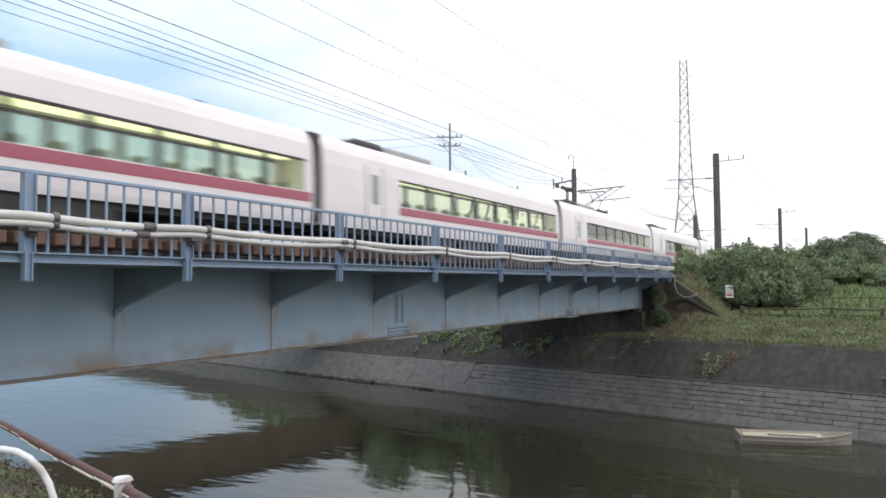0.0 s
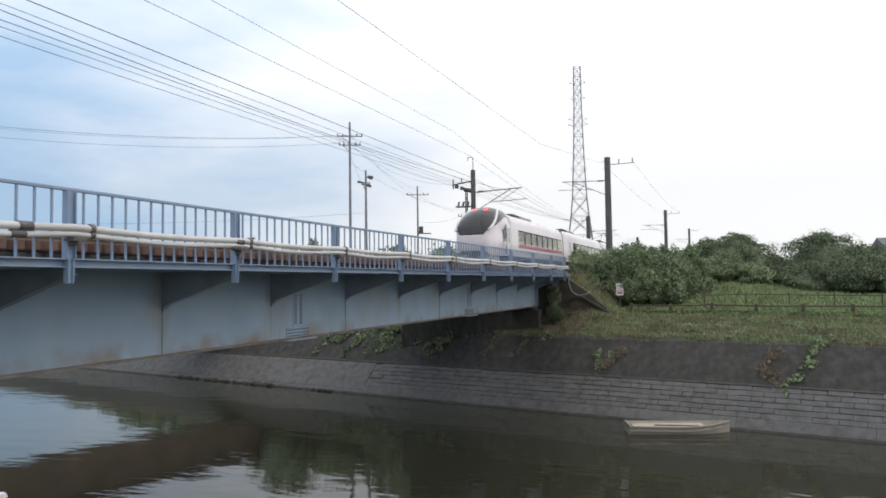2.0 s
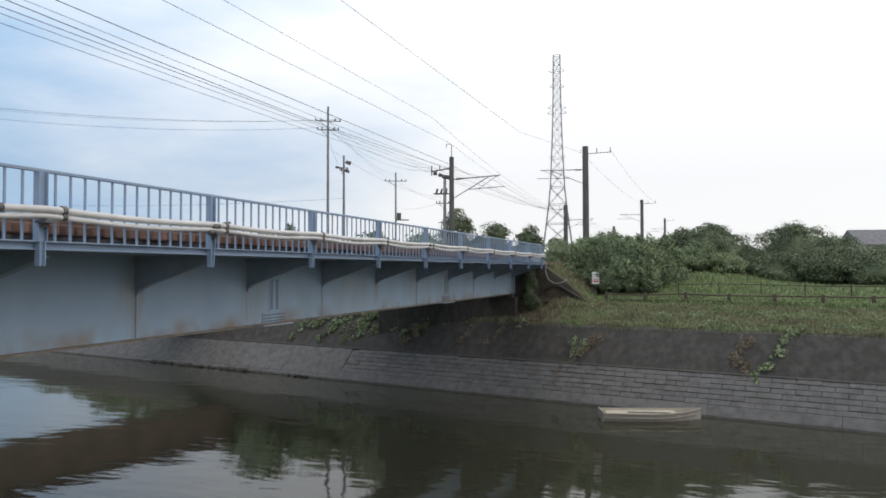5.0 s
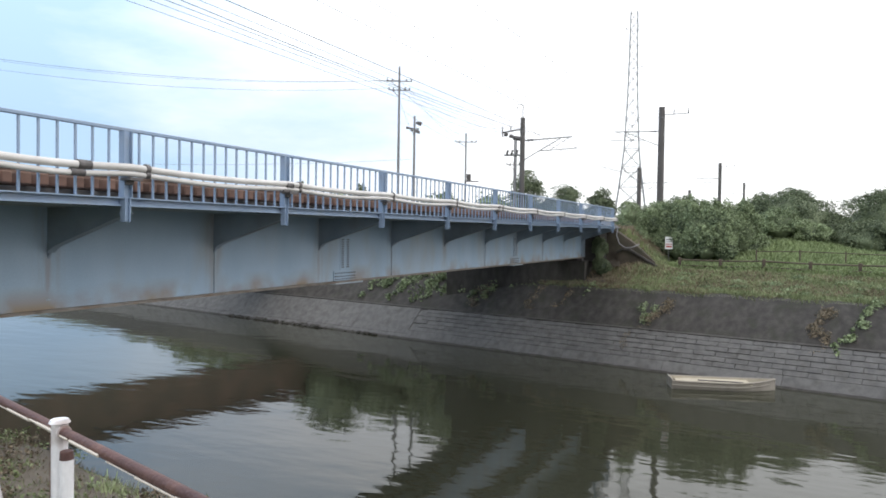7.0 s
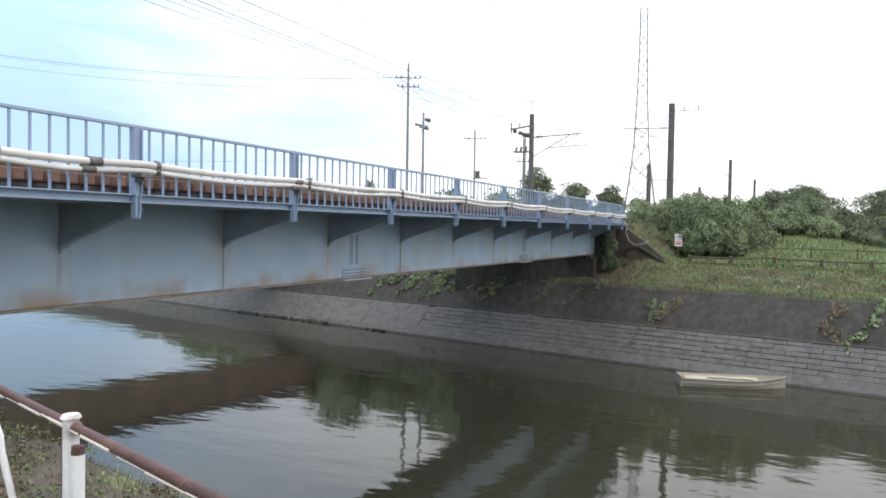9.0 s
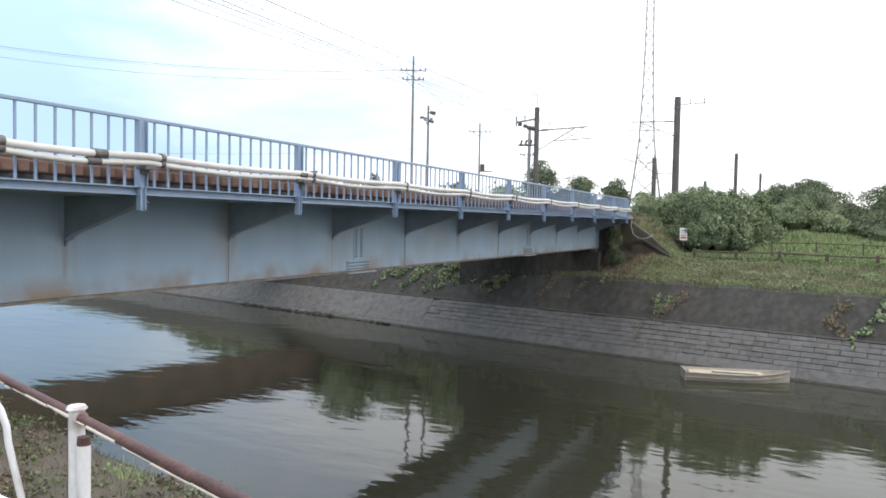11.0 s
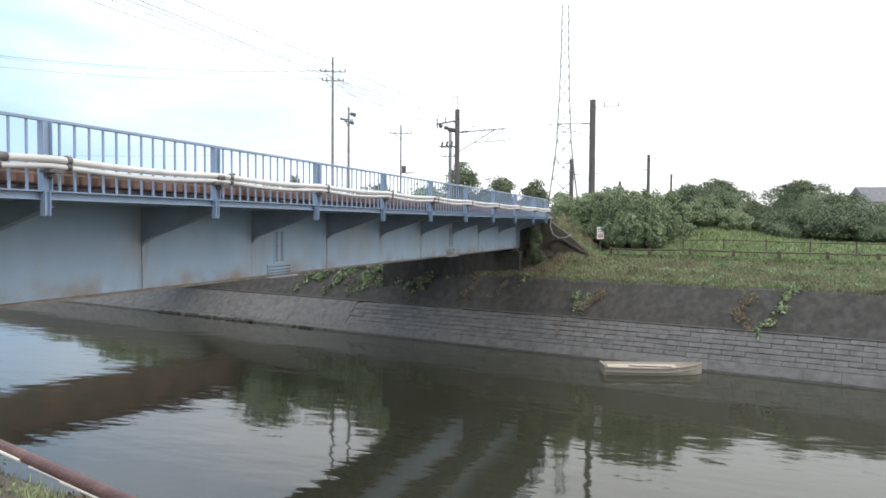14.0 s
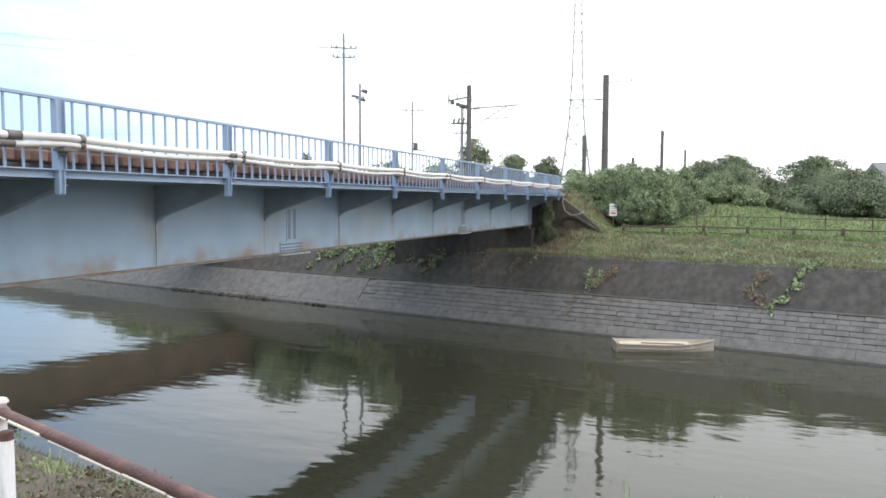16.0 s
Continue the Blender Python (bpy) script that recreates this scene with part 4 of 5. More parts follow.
        for k in range(4):
            part("insulator", rodm((-0.5 + 0.33 * k, mid + 1.4, 3.56), (-0.5 + 0.33 * k, mid + 1.4, 3.9), 0.09), TRAIN_GREY, root)


def nose(root, tip):
    """The streamlined end: a white shell up to the belt line, and over it the dark glazed cab, which falls back to the roof."""
    Y = [0.0, 0.1, 0.25, 0.5, 0.8, 1.2, 1.75, 2.4, 3.0, 3.55, 4.1]
    WIDE = [0.86, 1.06, 1.18, 1.27, 1.34, 1.40, 1.44, 1.465, 1.475, 1.475, 1.475]
    BELT = [1.85, 2.08, 2.22, 2.34, 2.44, 2.58, 2.79, 3.01, 3.18, 3.27, 3.32]
    TOP = [1.86, 2.16, 2.38, 2.68, 2.98, 3.3, 3.62, 3.85, 3.91, 3.82, 3.58]
    LOW = [0.85, 0.7, 0.6, 0.54, 0.52, 0.54, 0.56, 0.58, 0.6, 0.6, 0.6]
    ys = list(np.linspace(0, 1, 29) ** 1.5 * 4.1)

    def at(table, y):
        return float(np.interp(y, Y, table))

    def shell_ring(y):
        w, lo, be = at(WIDE, y), at(LOW, y), at(BELT, y)
        half = []
        for k in range(9):
            f = k / 8
            z = lo + (be - lo) * f
            bulge = min(1.0, side_x(max(0.6, z)) / 1.475) * (0.94 + 0.06 * math.sin(math.pi * min(1, f * 1.4)))
            half.append((w * bulge, tip + y + (0.25 * (1 - f) ** 2 if y < 0.7 else 0), z))
        return half

    bm = bmesh.new()
    for s in (1, -1):
        loft(bm, [[(s * x, y, z) for x, y, z in shell_ring(v)] for v in ys])
    front = [[(s * x, y, z) for s in (1, -1)] for x, y, z in shell_ring(0.0)]
    loft(bm, front)
    bmesh.ops.remove_doubles(bm, verts=bm.verts, dist=0.001)
    bmesh.ops.recalc_face_normals(bm, faces=bm.faces)
    part("nose", bm, TRAIN_WHITE, root, "rounded white nose", smooth=True)

    def dome_point(y, a, out=0.0):
        w, be, tp = at(WIDE, y) * min(1.0, side_x(max(0.6, at(BELT, y))) / 1.475) * 0.985, at(BELT, y), at(TOP, y)
        lean = 1 - 0.1 * math.sin(a) if y < 3.1 else 1.0
        return (math.cos(a) * (w + out) * lean, tip + y + 0.02, be + (tp - be + out) * abs(math.sin(a)) ** 0.8)

    def dome(y0, y1, mat, name, label):
        b = bmesh.new()
        loft(b, [[dome_point(v, math.pi * j / 20) for j in range(21)] for v in np.linspace(y0, y1, 22)])
        bmesh.ops.recalc_face_normals(b, faces=b.faces)
        return part(name, b, mat, root, label, smooth=True)

    glass = dome(0.02, 3.55, BLACK_GLASS, "windscreen", "large dark wrap-around windscreen")
    dome(3.55, 4.1, TRAIN_WHITE, "fairing", "white roof fairing")
    for s in (1, -1):
        pts = []
        for k in range(12):
            f = k / 11
            a = 0.03 + 0.8 * f
            p = dome_point(0.15 + 2.75 * f, a, 0.015)
            pts.append((s * p[0], p[1], p[2]))
        part("pillar", tube(bmesh.new(), pts, 0.075, 8), TRAIN_WHITE, glass, smooth=True)
        p = dome_point(1.85, math.pi / 2 - 0.32, -0.02)
        bm = bmesh.new()
        got = bmesh.ops.create_uvsphere(bm, u_segments=10, v_segments=6, radius=0.1)["verts"]
        for v in got:
            v.co = Vector((s * p[0] + v.co.x * 1.7, p[1] + v.co.y, p[2] + v.co.z * 0.6))
        part("tail_lamp", bm, RED_LAMP, root, "lit red tail lamp", smooth=True)
    part("skirt", boxm(-1.1, 1.1, tip + 0.6, tip + 2.6, 0.12, 0.62, 0.12), TRAIN_GREY, root, "grey skirt below the nose")
    part("coupler_cover", boxm(-0.3, 0.3, tip + 0.3, tip + 0.9, 0.5, 0.85, 0.05), TRAIN_DARK, root)


CAR = 20.8
# seconds, and where the tail stands along the track
TRAIN_ROWS = [(t, -4.45 + 23.6 * t) for t in (0.0, 4.0, 8.0, 12.0, 16.0)]
CARS = []


def train():
    tail = thing("train_tail_car", "white express train end car with dark windscreen and red lamps lit", "train car", group="cars of the train")
    carriage(tail, 5.2, 21.3, 7.0, 21.0, 8, 4.55)
    for s in (1, -1):
        part("cab_door_window", side_strip(3.43, 3.79, 1.55, 2.4, 0.012, s), BLACK_GLASS, tail)
        for e in (3.26, 3.93):
            part("cab_door_gap", side_strip(e - 0.02, e + 0.02, 0.7, 2.6, 0.008, s, 6), TRAIN_DARK, tail)
    nose(tail, 1.1)
    CARS.append((tail, 0.0))
    mid = thing("train_car", "white express train car with lit windows and plum red stripe", "train car", group="cars of the train")
    carriage(mid, 0.3, 20.5, 4.5, 20.1, 8, 3.0)
    pan = thing("train_car", "white express train car with pantograph, lit windows and red stripe", "train car", group="cars of the train")
    carriage(pan, 0.3, 20.5, 4.5, 20.1, 8, 3.0, True)
    CARS.append((mid, 21.5))
    CARS.append((pan, 42.3))
    for k in range(3, 10):
        src = pan if k in (6,) else mid
        CARS.append((copy_thing(src, pose(0, 0, 0)), 21.5 + CAR * (k - 1)))


train()


# ---- masts, poles, pylon, wires ----
def mast(x, y, base, height, r, arm_to, wire_z, feeder, label):
    """A railway mast: tapered shaft with steps, a hinged bracket over the track and a feeder arm near its top."""
    root = thing("catenary_mast", label, "catenary mast", pose(x, y, base), "railway masts")
    part("shaft", rodm((0, 0, -0.5), (0, 0, height), r * 1.1, r * 0.92, 14), MAST, root, smooth=False)
    part("cap", rodm((0, 0, height), (0, 0, height + 0.06), r * 1.02, r * 0.8, 14), MAST, root)
    s = 1 if arm_to > x else -1
    reach = abs(arm_to - x)
    z = wire_z - base
    bracket = part("bracket", rodm((0, 0, z + 0.95), (s * reach, 0, z + 1.1), 0.045), GALV, root)
    part("brace", rodm((0, 0, z - 0.65), (s * reach * 0.78, 0, z + 1.05), 0.035), GALV, bracket)
    part("registration_arm", rodm((s * reach * 0.35, 0, z + 0.1), (s * (reach + 0.4), 0, z + 0.22), 0.03), GALV, bracket)
    part("strut", rodm((s * reach * 0.55, 0, z + 0.12), (s * reach * 0.95, 0, z + 1.08), 0.022), GALV, bracket)
    for t in (0.1, 0.17):
        part("insulator", rodm((s * reach * t, 0, z + 0.95 + 0.15 * t), (s * reach * (t + 0.05), 0, z + 0.96 + 0.15 * t), 0.09), GALV, bracket)
    if feeder:
        f = feeder
        arm = part("feeder_arm", rodm((0, 0, height - 0.75), (f, 0, height - 0.7), 0.04), GALV, root)
        for t in (0.45, 0.97):
            part("insulator", rodm((f * t, 0, height - 0.72), (f * t, 0, height - 0.2), 0.05), GALV, arm)
        part("stay", rodm((-0.05 * s, 0, height - 0.3), (-0.55 if f > 0 else 0.55, 0, height - 0.35), 0.03), GALV, root)
    part("band", rodm((0, 0, height - 1.1), (0, 0, height - 1.0), r * 1.08, None, 14), GALV, root)
    return root


M_R = "dark concrete railway mast with bracket and wire arm"
mast(-12.0, 78.3, -0.3, 13.5, 0.34, -16.9, 9.8, 2.7, M_R)
mast(-12.0, 151.7, -0.3, 14.4, 0.34, -16.4, 10.2, 2.7, M_R)
mast(-12.0, 240.0, -0.3, 16.5, 0.36, -16.4, 12.0, 2.7, M_R)
mast(-12.0, 330.0, -0.3, 17.5, 0.36, -16.4, 12.8, 2.7, M_R)
mast(-22.8, 126.0, -0.3, 11.58, 0.38, -17.9, 7.7, -2.4, M_R)
mast(-22.8, 196.79999999999998, -0.3, 11.82, 0.38, -17.9, 7.7, -2.4, M_R)
mast(-22.8, 300.0, -0.3, 12.54, 0.38, -17.9, 7.7, -2.4, M_R)


BEYOND = Matrix.Scale(1.27, 4)


def equipment_mast():
    """The mast beside the far abutment: bracket over the track, insulators, a hook on top, and a switch frame."""
    m = mast(-19.0, 54.7, -0.3, 9.3, 0.2, -15.0, 6.3, 0, "dark railway mast with insulators, bracket and switch gear")
    part("hook", tube(bmesh.new(), [(0, 0, 9.3), (0, 0, 10.3), (-0.1, 0, 10.4), (-0.42, 0, 10.4), (-0.45, 0, 10.1)], 0.03, 6), GALV, m)
    arm = part("arm", rodm((0.2, 0, 8.5), (-1.75, 0, 8.25), 0.06), MAST, m)
    part("arm_end", rodm((-1.7, 0, 7.9), (-1.7, 0, 8.75), 0.05), MAST, arm)
    part("arm_post", rodm((-1.0, 0, 8.3), (-1.0, 0, 8.75), 0.045), MAST, arm)
    for x, z in ((-1.4, 8.1), (-0.95, 7.95)):
        part("insulator", rodm((x - 0.12, 0, z), (x + 0.12, 0, z - 0.02), 0.15, None, 10), MAST, arm)
    part("transformer", rodm((-0.75, 0, 7.82), (-0.15, 0, 7.7), 0.17, None, 12), MAST, m)
    frame_ = part("switch_frame", boxm(-1.45, -0.25, -0.3, 0.3, 6.4, 6.48), GALV, m)
    for x in (-1.3, -0.9, -0.5):
        part("insulator", rodm((x, 0, 6.5), (x + 0.1, 0, 6.85), 0.09), MAST, frame_)
    part("post", rodm((-0.5, 0, -0.3), (-0.5, 0, 7.6), 0.05), GALV, m)
    m.matrix_basis = BEYOND @ m.matrix_basis


equipment_mast()


def utility_pole(x, y, height, arms, label, base=-0.9, lamp=False, box_z=None):
    root = thing("utility_pole", label, "utility pole", pose(x, y, base, 0, 0, 28), "utility poles")
    part("shaft", rodm((0, 0, -0.3), (0, 0, height), 0.17, 0.1, 12), POLE, root)
    for z, w in arms:
        a = part("crossarm", rodm((-w, 0, z), (w, 0, z), 0.05), MAST, root)
        for s in (-0.95, -0.55, 0.55, 0.95):
            part("insulator", rodm((s * w, 0, z), (s * w, 0, z + 0.28), 0.07, 0.05), MAST, a)
        part("brace", rodm((-w * 0.7, 0, z), (0, 0, z - 0.7), 0.03), MAST, a)
    if lamp:
        part("spotlight", rodm((0.2, -0.2, height - 0.7), (0.65, -0.4, height - 0.85), 0.14, 0.22, 12), MAST, root)
        part("spotlight", rodm((0.15, -0.1, height - 1.6), (0.5, -0.3, height - 1.7), 0.1, 0.15, 12), MAST, root)
        part("loudspeaker", rodm((-0.1, 0, height - 1.3), (-0.85, 0, height - 1.2), 0.05, 0.14, 10), MAST, root)
    if box_z:
        part("transformer", rodm((0.45, 0, box_z), (0.45, 0, box_z + 0.9), 0.3, None, 12), MAST, root)
        part("platform", boxm(0.0, 1.8, -0.3, 0.3, box_z - 0.12, box_z, 0.02), MAST, root)
    return root


POLE_A = (-36.2, 65.7)
utility_pole(*POLE_A, 17.7, [(16.2, 1.3), (15.3, 1.1)], "tall grey concrete utility pole with two crossarms and insulators")
utility_pole(-34.8, 66.5, 12.7, [(11.2, 0.4)], "slim grey pole with spotlights and a loudspeaker", lamp=True)
utility_pole(-40.0, 91.7, 14.4, [(13.2, 1.5)], "grey utility pole with transformer and crossarm", box_z=7.9)
utility_pole(-30.4, 84.7, 12.4, [(9.2, 1.0)], "slim grey utility pole beside the railway")


def pylon():
    root = thing("lattice_pylon", "tall slender grey steel lattice transmission pylon", "pylon", pose(-36.0, 187.5, -1.0, 0, 0, 11))
    H = 57.0
    levels = [0, 7, 13, 18, 22.5, 26.5, 30, 33.2, 36.2, 39, 41.6, 44, 46.3, 48.5, 50.6, 52.6, 54.8, H]

    def half(z):
        return float(np.interp(z, [0, 9.2, 21, 34, 45, H], [4.6, 3.4, 1.9, 1.3, 1.0, 0.85]))

    for sx, sy in ((1, 1), (1, -1), (-1, -1), (-1, 1)):
        part("leg", tube(bmesh.new(), [(sx * half(a), sy * half(a), a) for a in levels], 0.16, 5), PYLON_STEEL, root)
    for i, (a, b) in enumerate(zip(levels, levels[1:])):
        bm = bmesh.new()
        for (ax, ay), (bx, by) in (((1, 1), (1, -1)), ((1, -1), (-1, -1)), ((-1, -1), (-1, 1)), ((-1, 1), (1, 1))):
            ha, hb = half(a), half(b)
            rod(bm, (ax * ha, ay * ha, a), (bx * hb, by * hb, b), 0.085 if a < 22 else 0.06, None, 4)
            rod(bm, (bx * ha, by * ha, a), (ax * hb, ay * hb, b), 0.085 if a < 22 else 0.06, None, 4)
            rod(bm, (ax * hb, ay * hb, b), (bx * hb, by * hb, b), 0.085 if a < 22 else 0.06, None, 4)
        tagged(part("bracing", bm, PYLON_STEEL, root), kind="stuff")
    for z, w in ((30, 2.0), (41.6, 2.6), (43, 2.4), (48.5, 1.9), (52.6, 2.1)):
        bm = bmesh.new()
        for s in (1, -1):
            rod(bm, (s * half(z), 0, z), (s * w, 0, z + 0.3), 0.08, None, 4)
            rod(bm, (s * half(z), 0, z + 1.1), (s * w, 0, z + 0.3), 0.06, None, 4)
        part("crossarm", bm, PYLON_STEEL, root)


pylon()


def wire(name, label, spans, r=0.02, group="overhead wires"):
    """A hanging wire over a row of points, each span with its sag."""
    pts = []
    for (a, b, sag) in spans:
        a, b = Vector(a), Vector(b)
        for k in range(17):
            f = k / 16
            p = a.lerp(b, f)
            p.z -= sag * 4 * f * (1 - f)
            if not pts or (p - pts[-1]).length > 0.01:
                pts.append(p)
    ob = new(name, mesh_of(name, tube(bmesh.new(), pts, r, 5), WIRE, True))
    return tagged(ob, label, "wire", group)


# contact and messenger wire of the track, from mast to mast
KNOT = [-60, -5, 54.7, 105, 164, 250, 330]
wire("contact_wire", "dark contact wire over the track", [((TRACK_X, a, 6.2), (TRACK_X, b, 6.2), 0.03) for a, b in zip(KNOT, KNOT[1:])], 0.010)
wire("messenger_wire", "dark messenger wire over the track", [((TRACK_X, a, 7.0), (TRACK_X, b, 7.0), 0.75) for a, b in zip(KNOT, KNOT[1:])], 0.012)
# feeders on the left-hand masts, and the high line along the other side
for x, z, end, r in ((-18.9, 8.7, 8.35, 0.016), (-20.7, 8.15, 8.1, 0.011), (-20.7, 7.75, 7.85, 0.011), (-19.2, 10.5, 10.2, 0.011), (-20.6, 12.85, 12.3, 0.011), (-18.9, 8.4, 7.9, 0.01)):
    feeder = wire("feeder_wire", "dark feeder wire along the railway", [((x, -60, z + 0.3), (x, 54.7, end), 0.15), ((x, 54.7, end), (-20.8, 105, 8.8), 0.5)], r)
    feeder.matrix_basis = BEYOND
wire("feeder_wire", "thin feeder wire along the railway", [((-15.2, -60, 12.2), (-15.2, 62, 12.1), 0.05), ((-15.2, 62, 12.1), (-12.4, 78.3, 12.6), 0.0), ((-12.4, 78.3, 12.6), (-12.4, 151.7, 13.6), 0.6)], 0.012)
wire("feeder_wire", "thin feeder wire along the railway", [((-9.35, 78.3, 12.7), (-9.35, 151.7, 13.6), 0.7)], 0.012)
# street lines from the utility pole
PX, PY = POLE_A
for dz, dx, r in ((15.5, 1.1, 0.016), (14.6, -0.9, 0.013), (15.4, -1.1, 0.010)):
    wire("street_wire", "dark street line hanging from the utility pole", [((PX + dx * 0.88, PY + dx * 0.47, dz), (-72, 34, dz + 0.3), 1.5)], r, "street lines")
for dz, x, y, z, s in ((15.5, -40.9, 91.2, 12.6, 0.6), (14.6, -39.2, 92.1, 12.6, 0.7), (15.3, -26.3, 69.5, 10.5, 1.2), (14.5, -26.3, 69.5, 10.2, 1.2), (13.6, -34.8, 66.5, 9.8, 0.3), (12.6, -30.4, 84.7, 9.0, 1.0)):
    wire("street_wire", "dark street line between poles", [((PX, PY, dz), (x, y, z), s)], 0.011, "street lines")
for z in (12.4, 8.6):
    wire("street_wire", "dark street line between poles", [((-40.0, 91.7, z), (-30.4, 84.7, 8.6), 0.5)], 0.011, "street lines")
wire("street_wire", "dark street line between poles", [((-34.8, 66.5, 7.4), (-75, 50, 7.0), 0.6)], 0.011, "street lines")



# ---- plants of the far bank ----
def bushes():
    vine = "dense vine-covered green bush on the river bank"
    bush("vine_bush", vine, [(-9.9, 60.6, 0.5, 1.7, 1.6, 1.6), (-7.9, 58.6, 0.3, 1.9, 1.7, 2.0), (-8.6, 60.2, 0.8, 1.6, 1.5, 1.5), (-7.0, 57.0, -0.9, 1.6, 1.3, 1.2)], 16000, 0.13, 11, m=Matrix.Scale(1.15, 4))
    bush("vine_bush", vine, [(-4.75, 46.3, 0.45, 0.95, 1.3, 1.5), (-3.7, 46.0, 0.2, 0.9, 1.3, 1.55), (-5.5, 47.1, 0.35, 0.9, 1.3, 1.5), (-4.25, 45.2, -0.6, 0.75, 0.9, 1.1), (-3.2, 45.4, -0.9, 0.7, 0.8, 0.95), (-5.1, 45.6, -0.8, 0.7, 0.8, 0.9), (-3.0, 46.4, 0.1, 0.7, 1.0, 1.2)], 26000, 0.125, 12, m=FAR)
    bush("vine_bush", vine, [(-2.45, 47.5, 0.05, 1.05, 1.25, 1.6), (-2.0, 47.9, -0.8, 0.95, 1.1, 0.95)], 12000, 0.125, 13, m=FAR)
    bush("vine_bush", "low vine scrub on the railway bank", [(-7.0, 50.5, 0.0, 1.4, 1.4, 1.5), (-6.2, 49.0, 0.0, 1.4, 1.3, 1.5), (-7.0, 48.2, -0.8, 1.1, 0.9, 1.0), (-6.2, 47.6, -1.0, 0.9, 0.8, 0.8), (-8.2, 50.5, -0.3, 1.1, 1.2, 1.3), (-8.0, 49.2, -1.0, 0.9, 0.9, 0.9)], 14000, 0.135, 15, m=FAR)
    bush("vine_bush", "vine hanging beside the end of the bridge railing", [(-11.2, 57.6, 1.5, 0.8, 0.9, 1.0), (-11.5, 57.4, 0.5, 0.9, 0.8, 1.2), (-10.6, 57.2, -0.4, 0.9, 0.7, 0.9)], 4600, 0.12, 14, m=Matrix.Scale(1.12, 4))
    bush("vine_bush", "dense vine growth on the railway bank behind the sign", [(-12.0, 66.8, 0.6, 1.1, 1.2, 1.25), (-10.8, 66.9, 0.8, 1.2, 1.3, 1.35), (-9.6, 66.9, 0.6, 1.2, 1.2, 1.3), (-11.4, 66.2, -0.8, 1.0, 0.8, 0.9), (-9.9, 66.3, -0.7, 1.2, 0.8, 1.0), (-8.9, 66.4, -1.2, 0.9, 0.8, 0.8)], 17000, 0.15, 16)
    bush("vine_bush", "dark ferns and creeper at the foot of the abutment", [(-13.5, 58.3, -1.3, 0.55, 0.4, 0.9), (-13.3, 58.0, -2.7, 0.7, 0.5, 0.7)], 9000, 0.1, 17, LEAF_DARK)
    # dark mounds of scrub further off
    scrub = "dark green scrub mound behind the grass field"
    bush("scrub", scrub, [(0.17, 55, 1.1, 2.9, 2.7, 1.9), (-1.3, 55.5, 0.8, 1.9, 2.2, 1.7), (2.2, 56, 0.3, 2.3, 2.2, 1.3)], 26000, 0.125, 21, LEAF_DARK, m=FAR)
    bush("scrub", scrub, [(-0.5, 50.5, 0.6, 1.4, 1.4, 0.95), (1.1, 51.2, 0.1, 1.3, 1.4, 0.8)], 11000, 0.12, 22, m=FAR)
    bush("scrub", scrub, [(5, 53, -0.3, 2.5, 2.2, 1.15), (7.4, 52, -0.2, 2.5, 2.2, 1.25), (10, 51, -0.3, 2.5, 2.2, 1.35)], 22000, 0.125, 23, LEAF_DARK, m=FAR)
    bush("scrub", scrub, [(6.3, 57, 1.2, 2.8, 2.2, 1.6), (8.5, 58, 0.8, 2.4, 2.2, 1.3), (12, 57, 0.3, 2.8, 2.2, 1.3), (15.4, 55, 0.2, 2.8, 2.2, 1.3)], 26000, 0.125, 24, LEAF_DARK, m=FAR)
    bush("scrub", scrub, [(-14.0, 108, 2.8, 2.2, 2, 2.4), (-11.0, 112, 2.0, 2.0, 2, 2.0)], 2500, 0.3, 25, LEAF_DARK)
    # scrub on the far bank upstream, behind the bridge
    for k in range(6):
        p = bank(-27.5 - 4.2 * k, 7.5 + 1.5 * math.sin(k * 1.7))
        bush("scrub", "dark green scrub on the upstream bank behind the bridge", [(p[0], p[1], -0.6, 2.6, 2.0, 2.5 + 0.6 * math.sin(k * 2.3)), (p[0] - 1.8, p[1] + 1, -1.0, 2.0, 2.0, 1.9)], 2600, 0.28, 60 + k, m=FAR)
    for k in range(13):
        u = -52.0 - 2.3 * k
        p = bank(u, 6.9 + 0.6 * math.sin(k * 1.7))
        h = float(np.interp(u, [-80, -70, -63, -56, -50], [-3.3, -2.2, -1.2, -0.3, 0.2])) + 0.25 * math.sin(k * 2.9)
        bush("scrub", "low dark green scrub on the upstream bank", [(p[0], p[1], (h - 4.2) / 2, 1.8, 1.4, (h + 4.2) / 2)], 1500, 0.2, 80 + k, m=FAR)
    # hanging growth on the slope under the bridge
    hang = "creeper hanging over the stained bank slope"

    def strands(runs, count, leaf, seed):
        """Creeper strands that hang down the slope: (u, v) above, (u, v) below, thickness."""
        rnd = random.Random(seed)
        bl = []
        for u0, v0, u1, v1, r in runs:
            n = max(3, int(math.hypot(u1 - u0, v1 - v0) / 0.22))
            for k in range(n + 1):
                f = k / n
                v = v0 + (v1 - v0) * f
                z = float(np.interp(v, FAR_V, FAR_Z)) + 0.16
                w = r * rnd.uniform(0.5, 1.25) * (1.0 - 0.35 * f)
                bl.append((*bank(u0 + (u1 - u0) * f + rnd.uniform(-0.6, 0.6) * r, v, z), w, w, w * 0.9))
        root = thing("creeper", hang, "creeper", FAR)
        part("foliage", leaf_cloud("foliage", bl, count, leaf, LEAF, seed, 0.9, 1.2), None, root)

    rnd = random.Random(5)
    runs = []
